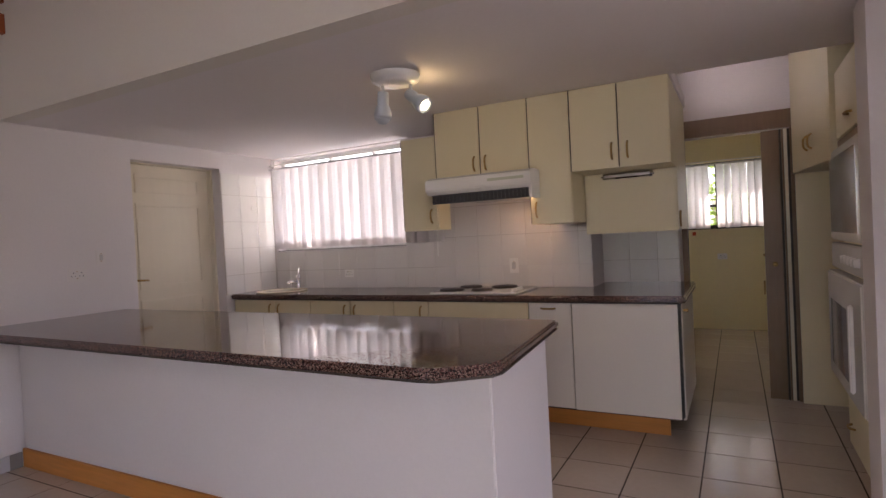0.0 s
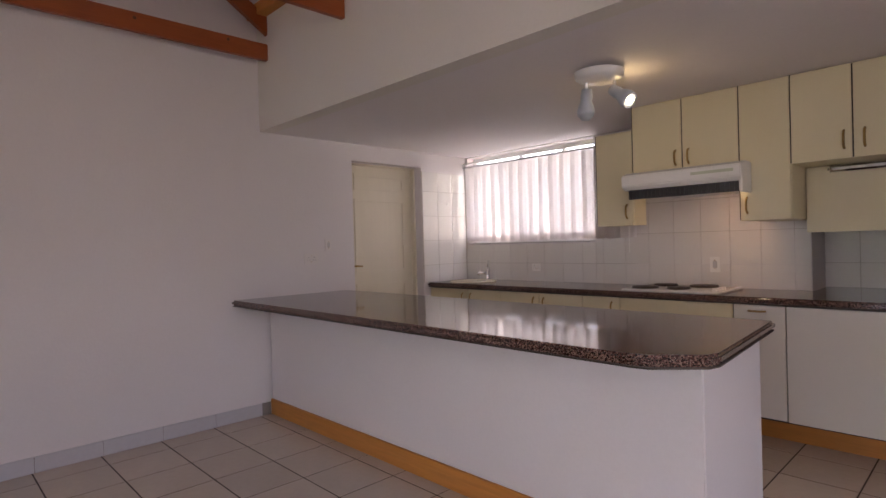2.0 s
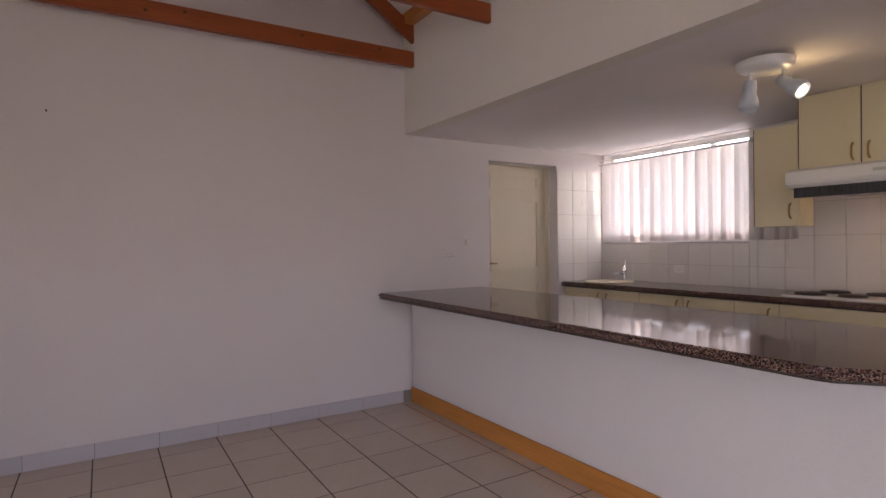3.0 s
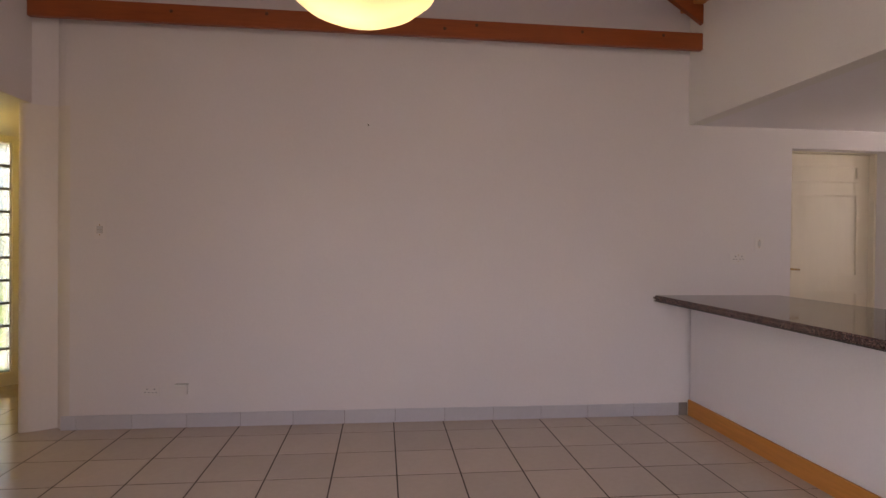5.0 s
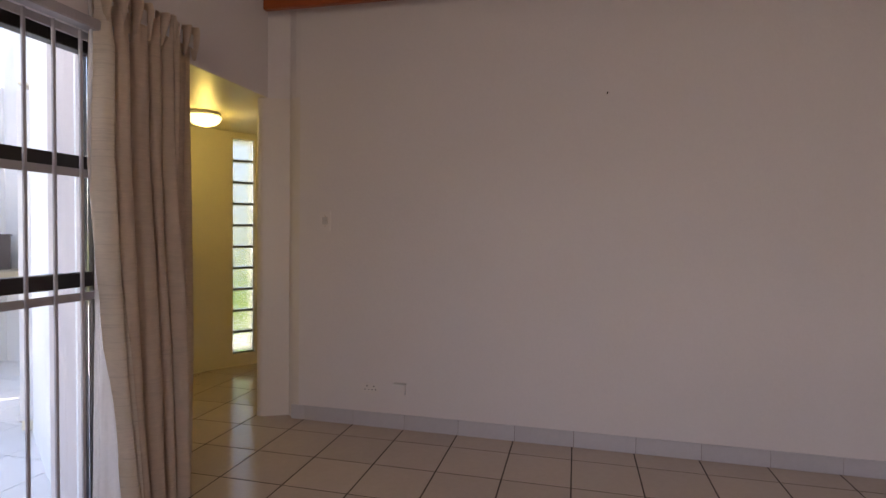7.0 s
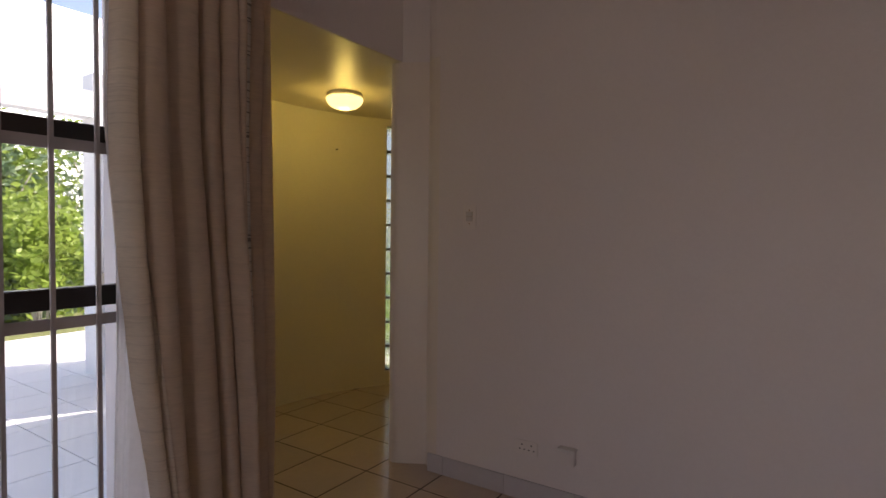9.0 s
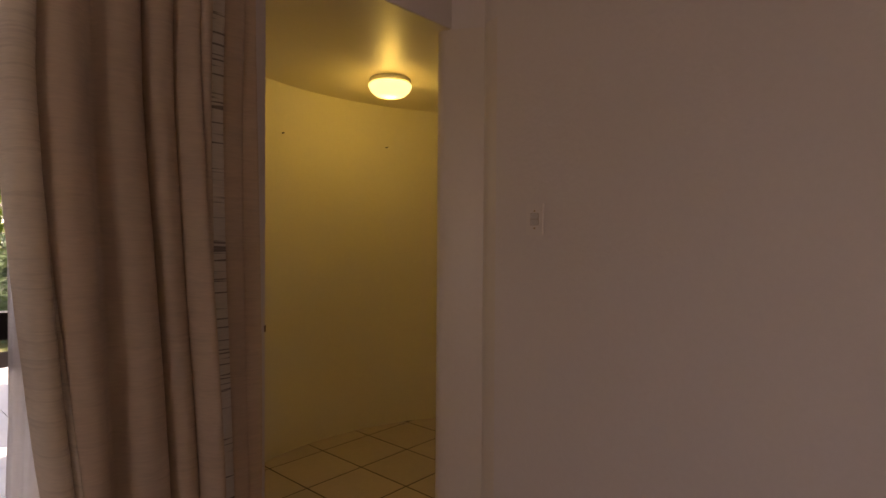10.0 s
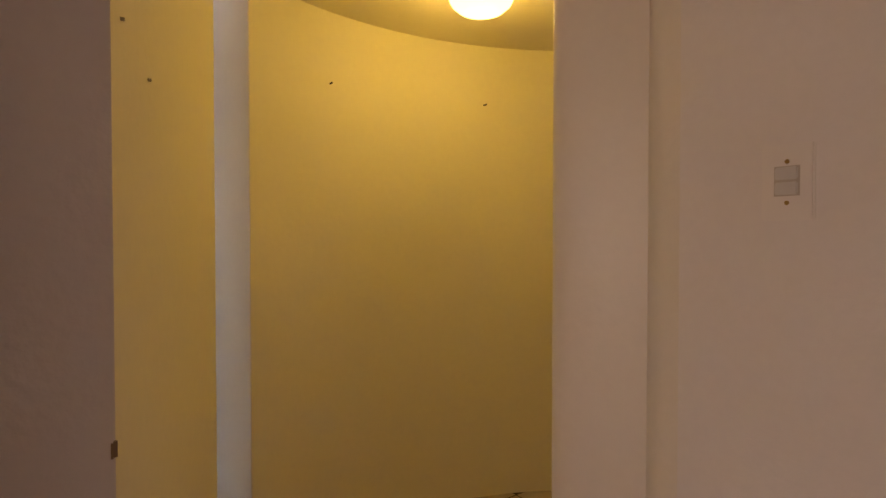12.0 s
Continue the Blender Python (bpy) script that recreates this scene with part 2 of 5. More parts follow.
def tube(p, q, r, bm=None, n=12, r2=None):
    bm = bm or bmesh.new()
    p, q = Vector(p), Vector(q)
    d = q - p
    m = Matrix.Translation((p + q) / 2) @ d.to_track_quat("Z", "Y").to_matrix().to_4x4()
    bmesh.ops.create_cone(bm, cap_ends=True, segments=n, radius1=r, radius2=r if r2 is None else r2, depth=d.length, matrix=m)
    return bm


def turned(profile, centre, n=32, axis=None, bm=None):
    """A solid of revolution from (radius, height) pairs."""
    bm = bm or bmesh.new()
    rings = []
    for r, h in profile:
        if r < 1e-6:
            rings.append([bm.verts.new((0, 0, h))])
        else:
            rings.append([bm.verts.new((r * math.cos(2 * math.pi * k / n), r * math.sin(2 * math.pi * k / n), h)) for k in range(n)])
    for a, b in zip(rings, rings[1:]):
        for k in range(n):
            j = (k + 1) % n
            f = [a[k % len(a)], a[j % len(a)], b[j % len(b)], b[k % len(b)]]
            u = list(dict.fromkeys(f))
            if len(u) > 2:
                bm.faces.new(u)
    m = Matrix.Translation(centre)
    if axis is not None:
        m = m @ Vector(axis).to_track_quat("Z", "Y").to_matrix().to_4x4()
    bmesh.ops.transform(bm, matrix=m, verts=[v for ring in rings for v in ring])
    bmesh.ops.recalc_face_normals(bm, faces=bm.faces[:])
    return bm


def mesh_of(name, bm, mat, smooth=False):
    me = bpy.data.meshes.new(name)
    bm.normal_update()
    bm.to_mesh(me)
    bm.free()
    me.materials.append(mat)
    if smooth:
        for p in me.polygons:
            p.use_smooth = True
    return me


def thing(name, at, label, category, group="", kind=""):
    ob = new(name)
    ob.empty_display_size = 0.1
    ob.location = at
    return tagged(ob, label, category, group, kind)


def part(name, bm, mat, parent, label="", smooth=False):
    """One mesh under a thing, written in the room's coordinates."""
    root = parent
    while root.parent:
        root = root.parent
    bmesh.ops.translate(bm, vec=-Vector(root.location), verts=bm.verts[:])
    ob = new(name, mesh_of(name, bm, mat, smooth))
    ob.parent = parent
    return tagged(ob, label)


def single(name, bm, mat, label, category, group="", smooth=False):
    lo = [min(v.co[i] for v in bm.verts) for i in range(3)]
    hi = [max(v.co[i] for v in bm.verts) for i in range(3)]
    base = Vector(((lo[0] + hi[0]) / 2, (lo[1] + hi[1]) / 2, lo[2]))
    bmesh.ops.translate(bm, vec=-base, verts=bm.verts[:])
    ob = new(name, mesh_of(name, bm, mat, smooth))
    ob.location = base
    return tagged(ob, label, category, group)


def setting(name, bm, mat, label="", smooth=False):
    return tagged(new(name, mesh_of(name, bm, mat, smooth)), label, "", "", "structure")


def pieces(name, parent, mat, items, size, bevel=0.003):
    """Alike pieces on one mesh, each an object of its own. items: places of the lower corner."""
    bm = box(bmesh.new(), (0, 0, 0), size)
    me = mesh_of(name, bm, mat)
    for at in items:
        ob = new(name, me)
        ob.location = at
        ob.parent = parent

# ---- the rooms ----
XW, YS, YB, ZC, ZH = -3.955, -1.155, 3.25, 2.185, 2.165   # west wall, south wall, bulkhead, kitchen ceiling, hall ceiling
YH = -1.33                                                 # wall above the hall opening and the sliding doors
YN, YR, YD = 5.56, 5.93, 6.2                               # kitchen wall, its recess, doorway wall
ZT = 4.6

setting("wall_west", boxes(((XW - 0.22, -1.10, 0), (XW, YB, 2.5)), ((XW - 0.22, -1.40, 0), (-4.045, -1.10, ZT)), ((XW - 0.22, YB, 0), (XW - 0.012, 4.105, 2.5)),
                           ((XW - 0.22, 4.105, 2.035), (XW - 0.012, 4.925, 2.5)), ((XW - 0.22, 4.925, 0), (XW - 0.012, YN + 0.2, 2.5)),
                           ((XW - 0.22, -1.10, 2.5), (XW, YB, ZT)), ((XW - 0.5, 3.9, 0), (XW - 0.45, 5.1, 2.2))), PLASTER,
        "smooth off-white plastered wall with a few nail marks")
# the rounded wall end beside the hall opening, running up behind the header
SATIN = material("satin_wall_paint", (0.73, 0.66, 0.60), 0.38, grain=0.03, scale=45, patch=0.05, patch_scale=1.3, bump=0.08)
bm = bmesh.new()
prof = [(XW - 0.001, -1.10), (XW - 0.006, -1.135), (XW - 0.022, -1.17), (XW - 0.045, -1.195), (-4.008, -1.203), (-3.985, -1.240), (-3.955, -1.295), (-3.930, -1.345)]
prof += [(-3.967 + 0.045 * math.cos(a), -1.372 + 0.045 * math.sin(a)) for a in [radians(25 - 11.5 * k) for k in range(11)]]
prof += [(-4.05, -1.417), (-4.05, -1.10)]
rings = []
for z in (0.0, 1.0, 2.0, ZH):
    rings.append([bm.verts.new((x, y, z)) for x, y in prof])
for lo, hi in zip(rings, rings[1:]):
    for i in range(len(prof)):
        j = (i + 1) % len(prof)
        bm.faces.new((lo[i], lo[j], hi[j], hi[i]))
bm.faces.new(rings[-1])
bmesh.ops.recalc_face_normals(bm, faces=bm.faces[:])
setting("wall_end", bm, SATIN, "rounded plastered wall end beside the hall opening", True).data.set_sharp_from_angle(angle=radians(50))
bm = bmesh.new()
corner = prof[:8] + [(-4.05, -1.36), (-4.05, -1.10)]
lo = [bm.verts.new((x, y, ZH + 0.0005)) for x, y in corner]
hi = [bm.verts.new((x, y, ZT)) for x, y in corner]
for i in range(len(corner)):
    j = (i + 1) % len(corner)
    bm.faces.new((lo[i], lo[j], hi[j], hi[i]))
bm.faces.new(hi), bm.faces.new(lo)
bmesh.ops.recalc_face_normals(bm, faces=bm.faces[:])
setting("wall_corner", bm, PLASTER, "soft plastered corner above the wall end")
# south wall: hall opening, pier behind the curtain, sliding doors
setting("wall_south", boxes(((XW - 0.2, -1.42, ZH + 0.004), (-2.47, YH, ZT)), ((-3.06, -1.56, 0), (-2.54, -1.421, ZH)), ((-3.05, -1.421, 0), (-2.54, -1.32, ZH - 0.001)),
                            ((-2.539, -1.385, 0), (-2.52, YS, ZH - 0.002)), ((-2.52, -1.38, 2.06), (1.3, YS, 2.163)), ((-2.469, -1.38, 2.163), (1.3, YH, ZT)),
                            ((1.3, -1.38, 0), (3.4, YS, ZT))), PLASTER, "plastered wall with a hall opening and sliding doors")
# opening out of view, added to go with the east lamp
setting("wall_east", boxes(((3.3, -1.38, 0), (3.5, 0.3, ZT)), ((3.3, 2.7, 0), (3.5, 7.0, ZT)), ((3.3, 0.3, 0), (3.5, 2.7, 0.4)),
                           ((3.3, 0.3, 2.3), (3.5, 2.7, ZT))), PLASTER, "unseen plain plastered wall with one wide opening added for light")
setting("bulkhead", boxes(((XW, YB, ZC), (3.3, YB + 0.11, ZT))), BULK, "off-white plastered bulkhead over the breakfast bar")
setting("ceiling_kitchen", boxes(((XW - 0.05, YB + 0.11, ZC), (3.3, 4.93, ZC + 0.08)), ((XW - 0.05, 4.93, ZC), (-0.21, YN + 0.4, ZC + 0.08))), CEIL,
        "flat painted kitchen ceiling")
setting("ceiling_passage", boxes(((-0.6, 4.93, 2.5), (2.0, 9.5, 2.58)), ((-0.21, 4.93, ZC + 0.08), (3.3, 5.0, 2.5))), CEIL, "flat painted passage ceiling")
# sloping ceiling above the trusses
bm = bmesh.new()
for y0, z0, y1, z1 in ((-1.4, 3.0, 0.95, 4.5), (0.95, 4.5, 3.36, 3.0)):
    v = [bm.verts.new(p) for p in ((XW - 0.2, y0, z0), (3.4, y0, z0), (3.4, y1, z1), (XW - 0.2, y1, z1),
                                   (XW - 0.2, y0, z0 + 0.1), (3.4, y0, z0 + 0.1), (3.4, y1, z1 + 0.1), (XW - 0.2, y1, z1 + 0.1))]
    for f in ((0, 1, 2, 3), (7, 6, 5, 4), (0, 4, 5, 1), (2, 6, 7, 3), (1, 5, 6, 2), (0, 3, 7, 4)):
        bm.faces.new([v[k] for k in f])
bmesh.ops.recalc_face_normals(bm, faces=bm.faces[:])
setting("ceiling_room", bm, CEIL, "white sloping ceiling above open trusses")
# kitchen back wall with its window, recess and doorway
setting("wall_north", boxes(((XW - 0.2, YN, 0), (-2.07, YN + 0.16, 1.27)), ((XW - 0.2, YN, 2.175), (-2.07, YN + 0.16, 2.5)),
                            ((XW - 0.2, YN, 1.27), (-3.93, YN + 0.16, 2.175)), ((-2.43, YN, 1.27), (-2.07, YN + 0.16, 2.175)),
                            ((-2.07, YN, 0), (-0.845, YN + 0.16, 2.5)), ((-0.96, YN + 0.16, 0), (-0.845, YR, 2.5)),
                            ((-0.96, YR, 0), (-0.285, YD + 0.15, 2.5))), PLASTER, "kitchen wall with a wide window")
setting("wall_passage", boxes(((-0.285, YD, 2.12), (0.50, YD + 0.12, 2.5)), ((0.50, YD, 0), (1.6, YD + 0.12, 2.5))), PLASTER, "plain wall above the scullery doorway")
setting("wall_scullery", boxes(((-0.75, 9.2, 0), (1.5, 9.35, 1.27)), ((-0.75, 9.2, 2.10), (1.5, 9.35, 2.58)), ((-0.75, 9.2, 1.27), (-0.62, 9.35, 2.10)),
                               ((0.75, 9.2, 1.27), (1.5, 9.35, 2.10)), ((-0.75, YD + 0.15, 0), (-0.62, 9.2, 2.5)), ((1.3, YD + 0.12, 0), (1.45, 9.2, 2.5))),
        material("scullery_paint", (0.84, 0.74, 0.46), 0.35, grain=0.03, patch=0.05, bump=0.05), "yellow-cream scullery wall with a window")
setting("wall_kitchen_east", boxes(((1.25, 3.36, 0), (1.4, YD, 2.5)), ((0.56, 4.17, 0), (1.25, 4.40, ZC))), PLASTER, "plain plastered kitchen side wall")

# entrance hall with its curved wall
HC, HR = Vector((-4.2, -1.13, 0)), 1.5


def arc(a):
    return Vector((HC.x + HR * math.cos(radians(a)), HC.y + HR * math.sin(radians(a)), 0))


def curved(bm, a0, a1, z0, z1, thick=0.27, n=24):
    cols = []
    for k in range(n + 1):
        a = radians(a0 + (a1 - a0) * k / n)
        ring = []
        for r in (HR, HR + thick):
            for z in (z0, z1):
                ring.append(bm.verts.new((HC.x + r * math.cos(a), HC.y + r * math.sin(a), z)))
        cols.append(ring)
    for p, q in zip(cols, cols[1:]):
        bm.faces.new((p[0], q[0], q[1], p[1]))
        bm.faces.new((p[2], p[3], q[3], q[2]))
        bm.faces.new((p[1], q[1], q[3], p[3]))
        bm.faces.new((p[0], p[2], q[2], q[0]))
    for c in (cols[0], cols[-1]):
        bm.faces.new((c[0], c[1], c[3], c[2]))


WA0, WA1 = 235.4, 227.4        # west slit
SA0, SA1 = 301.2, 295.3        # south slit
for nm, a0, a1, z0, z1, n in (("wall_hall_curved", SA1, WA0, 0, ZH, 36), ("wall_hall_west", WA1, 175, 0, ZH, 24), ("wall_hall_sill", WA0, WA1, 0, 0.115, 4),
                              ("wall_hall_lintel", WA0, WA1, 2.11, ZH, 4), ("wall_hall_sill_south", SA0, SA1, 0, 0.115, 4), ("wall_hall_lintel_south", SA0, SA1, 2.15, ZH, 4)):
    bm = bmesh.new()
    curved(bm, a0, a1, z0, z1, n=n)
    bmesh.ops.recalc_face_normals(bm, faces=bm.faces[:])
    ob = setting(nm, bm, HALLP, "curved cream-yellow plastered hall wall", True)
    ob.data.set_sharp_from_angle(angle=radians(40))
f = arc(SA0)
fo = HC + (f - HC) * (1.685 / HR)
bm = bmesh.new()
pts = [(-3.061, -1.561), (-3.075, -1.60), (f.x, f.y), (fo.x, fo.y), (-2.90, -1.95), (-2.64, -1.561)]
lo = [bm.verts.new((x, y, 0)) for x, y in pts]
hi = [bm.verts.new((x, y, ZH + 0.3)) for x, y in pts]
for i in range(len(pts)):
    j = (i + 1) % len(pts)
    bm.faces.new((lo[i], lo[j], hi[j], hi[i]))
bm.faces.new(hi)
bmesh.ops.recalc_face_normals(bm, faces=bm.faces[:])
setting("wall_hall_east", bm, HALLP, "cream-yellow plastered hall side wall")
bm = bmesh.new()
pts = [(-2.522, -1.386), (-2.538, -1.386), (-2.538, -1.40), (-2.895, -1.952), (fo.x + 0.006, fo.y), (fo.x + 0.02, fo.y - 0.015), (-2.86, -1.96)]
lo = [bm.verts.new((x, y, -0.03)) for x, y in pts]
hi = [bm.verts.new((x, y, 2.9)) for x, y in pts]
for i in range(len(pts)):
    j = (i + 1) % len(pts)
    bm.faces.new((lo[i], lo[j], hi[j], hi[i]))
bm.faces.new(hi)
bmesh.ops.recalc_face_normals(bm, faces=bm.faces[:])
setting("wall_patio_side", bm, RENDERW, "white rendered outer face of the hall wall")
bm = bmesh.new()
rim = [(HC.x + 1.66 * math.cos(radians(a)), HC.y + 1.66 * math.sin(radians(a))) for a in range(170, 301, 5)] + [(-2.95, -1.50), (-2.95, YH - 0.004), (XW - 0.21, YH - 0.004), (XW - 0.21, -0.7)]
lo = [bm.verts.new((x, y, ZH)) for x, y in rim]
hi = [bm.verts.new((x, y, ZH + (0.12 if y < -1.45 or x < XW - 0.22 else 0.003))) for x, y in rim]
bm.faces.new(lo), bm.faces.new(hi)
for i in range(len(rim)):
    j = (i + 1) % len(rim)
    bm.faces.new((lo[i], lo[j], hi[j], hi[i]))
bmesh.ops.recalc_face_normals(bm, faces=bm.faces[:])
setting("ceiling_hall", bm, HALLC, "glossy cream hall ceiling")
setting("wall_hall_back", boxes(((-6.2, -1.0, 0), (XW - 0.221, -0.8, ZH))), HALLP, "plain cream hall wall")


def glass_slit(a0, a1, out, clear):
    """A slit of ten stacked glass blocks near the wall's outer face."""
    am = (a0 + a1) / 2
    c = arc(am)
    ray = (c - HC).normalized()
    m = Matrix.Translation(c + ray * out) @ Matrix.Rotation(radians(am - 90), 4, "Z")
    t = thing("glass_block_window", c + ray * out + Vector((0, 0, 0.118)), "tall slit of ten stacked wavy glass blocks", "window", "hall slit windows")
    t.rotation_euler = (0, 0, radians(am - 90))
    base = box(bmesh.new(), (-0.092, -0.038, 0.010), (0.092, 0.038, 0.187), 0.010)
    me = mesh_of("glass_block", base, BLOCK)
    jm = mesh_of("mortar_joint", boxes(((-0.096, -0.036, -0.0115), (0.096, 0.036, 0.0095))), MORTAR)
    for k in range(10):
        g = new("glass_block", me)
        g.parent, g.location = t, (0, 0, 0.199 * k)
        g.visible_shadow = not clear
        j = new("mortar_joint", jm)
        j.parent, j.location = t, (0, 0, 0.199 * k)
    fr = boxes(((-0.112, -0.035, -0.02), (-0.094, 0.035, 1.99)), ((0.094, -0.035, -0.02), (0.112, 0.035, 1.99)), ((-0.112, -0.05, -0.05), (0.112, 0.05, -0.012)))
    ob = new("frame", mesh_of("frame", fr, WHITE))
    ob.parent = t
    return t


glass_slit(WA0, WA1, 0.06, True)
glass_slit(SA0, SA1, 0.232, True)
bm = bmesh.new()
curved(bm, SA1 + 0.2, SA1 + 0.01, 0.117, 2.149, 0.19, 1)
bmesh.ops.recalc_face_normals(bm, faces=bm.faces[:])
setting("trim_hall_reveal", bm, PLASTER, "white painted reveal beside the glass blocks")

# bare slab under each floor, laid with tiles at the end of the file
bm = boxes(((XW - 0.21, -1.385, -0.12), (3.3, YB + 0.03, -0.0014)))
rim = [(HC.x + 1.62 * math.cos(radians(a)), HC.y + 1.62 * math.sin(radians(a))) for a in range(170, 301, 5)] + [(-2.98, -1.386), (XW - 0.211, -1.386), (XW - 0.211, -0.85)]
lo = [bm.verts.new((x, y, -0.12)) for x, y in rim]
hi = [bm.verts.new((x, y, -0.0014)) for x, y in rim]
bm.faces.new(lo), bm.faces.new(hi)
for i in range(len(rim)):
    j = (i + 1) % len(rim)
    bm.faces.new((lo[i], lo[j], hi[j], hi[i]))
bmesh.ops.recalc_face_normals(bm, faces=bm.faces[:])
floor_room = setting("floor", bm, GROUT, "glazed beige floor tiles with dark grout")
floor_kitchen = setting("floor_kitchen", boxes(((XW - 0.3, YB + 0.03, -0.12), (3.3, 9.3, -0.0014))), GROUT, "glazed beige kitchen floor tiles with dark grout")

# tiled skirting along the west wall
skirt = setting("baseboard", boxes(((XW, -1.15, 0), (XW + 0.006, 3.27, 0.094))), material("skirting_grout", (0.24, 0.21, 0.19), 0.85), "row of grey-white skirting tiles")
pieces("skirting_tile", skirt, SKIRT, [(XW + 0.001, -1.053 + 0.3545 * k, 0.001) for k in range(12)], (0.010, 0.351, 0.094))
pieces("skirting_tile", skirt, SKIRT, [(XW + 0.001, -1.150, 0.001)], (0.010, 0.094, 0.094))

# ---- roof trusses ----
def truss(x, first):
    t = thing("roof_truss", (x, 1.0, 2.685), "varnished pine roof truss spanning the living room", "truss", "roof trusses")
    part("bottom_chord", boxes(((x - 0.02, -1.27, 2.685), (x + 0.02, 3.25, 2.806)), bevel=0.004), PINE, t)
    for sgn, y0 in ((-1, 3.25), (1, YH)):
        bm = bmesh.new()
        y1, z1 = y0 + sgn * 2.1, 2.885 + 1.38
        v = []
        for xx in (x - 0.019, x + 0.019):
            v.append([bm.verts.new(p) for p in ((xx, y0, 2.875), (xx, y0, 3.01), (xx, y1, z1 + 0.13), (xx, y1, z1))])
        a, b = v
        bm.faces.new(a), bm.faces.new(b[::-1])
        for i in range(4):
            j = (i + 1) % 4
            bm.faces.new((a[i], b[i], b[j], a[j]))
        bmesh.ops.recalc_face_normals(bm, faces=bm.faces[:])
        part("rafter", bm, PINE, t)
    part("post", boxes(((x - 0.019, 0.96, 2.806), (x + 0.019, 1.08, 4.2))), PINE, t)
    for y in (1.38, 1.60, 0.2, -0.4, 2.35, 2.95) if first else ():
        part("knot", turned([(0.0, 0.0225), (0.010, 0.0222), (0.013, 0.018)], (x, y, 2.745 + 0.03 * math.sin(9 * y)), 10, (1, 0, 0)), KNOT, t, "dark pine knot")
    return t


truss(-3.80, True)
for x in (-2.79, -1.75, -0.7, 0.35, 1.4, 2.4):
    truss(x, False)
single("wall_plate", boxes(((XW, 3.17, 3.012), (3.3, 3.25, 3.10)), bevel=0.004), PINEX, "varnished pine wall plate along the bulkhead", "beam")

# ---- breakfast bar ----
bar = thing("breakfast_bar", (-2.3, 3.6, 0), "white plastered breakfast bar with a wooden kick strip", "counter")
part("base_wall", boxes(((XW, 3.288, 0), (-0.70, 3.93, 0.858)), bevel=0.006), PLASTER, bar)
part("kick_strip", boxes(((XW + 0.011, 3.270, 0.0), (-0.70, 3.287, 0.118)), bevel=0.003), PINEX, bar, "orange varnished pine strip")


def slab(bm, outline, z0, z1, r=0.014):
    lo = [bm.verts.new((x, y, z0)) for x, y in outline]
    hi = [bm.verts.new((x, y, z1)) for x, y in outline]
    n = len(outline)
    side = []
    for i in range(n):
        j = (i + 1) % n
        side.append(bm.faces.new((lo[i], lo[j], hi[j], hi[i])))
    top, bot = bm.faces.new(hi), bm.faces.new(lo[::-1])
    bmesh.ops.recalc_face_normals(bm, faces=bm.faces[:])
    bmesh.ops.bevel(bm, geom=list(top.edges) + list(bot.edges), offset=r, segments=3, affect="EDGES")
    return bm


gw = thing("granite_worktop", (-2.3, 3.5, 0.86), "dark speckled granite-look worktop with a clipped corner on the breakfast bar", "worktop")
part("top", slab(bmesh.new(), [(XW + 0.001, 2.99), (-0.80, 2.955), (-0.745, 2.965), (-0.60, 3.085), (-0.585, 3.14), (-0.655, 3.99), (XW + 0.001, 4.0)], 0.866, 0.905, 0.012), GRANITE, gw)
part("backing_board", slab(bmesh.new(), [(XW + 0.001, 2.994), (-0.80, 2.959), (-0.747, 2.969), (-0.604, 3.087), (-0.589, 3.14), (-0.659, 3.986), (XW + 0.001, 3.996)], 0.859, 0.8658, 0.001), EDGE, gw, "dark chipboard backing")


# ---- kitchen units ----
def pull(parent, x, y, z, vertical=True, axis="y", name="handle"):
    """A bowed brass handle proud of the front at y."""
    bm = bmesh.new()
    L, n = 0.048, 8
    prev = None
    for k in range(n + 1):
        u = -1 + 2 * k / n
        off = 0.024 * (1 - u ** 4) + 0.002
        if axis == "y":
            p = Vector((x, y - off, z + L * u)) if vertical else Vector((x + L * u, y - off, z))
        else:
            p = Vector((y - off, x, z + L * u)) if vertical else Vector((y - off, x + L * u, z))
        if prev is not None:
            tube(prev, p, 0.0065, bm, 8)
        prev = p
    return part(name, bm, BRASS, parent, "bowed brass handle", True)


def door_panel(parent, x0, x1, y, z0, z1, mat, hx=None, hz=None, vertical=True, name="door"):
    d = part(name, boxes(((x0 + 0.004, y, z0), (x1 - 0.004, y + 0.018, z1)), bevel=0.002), mat, parent)
    if hx is not None:
        pull(d, hx, y, hz, vertical)
    return d


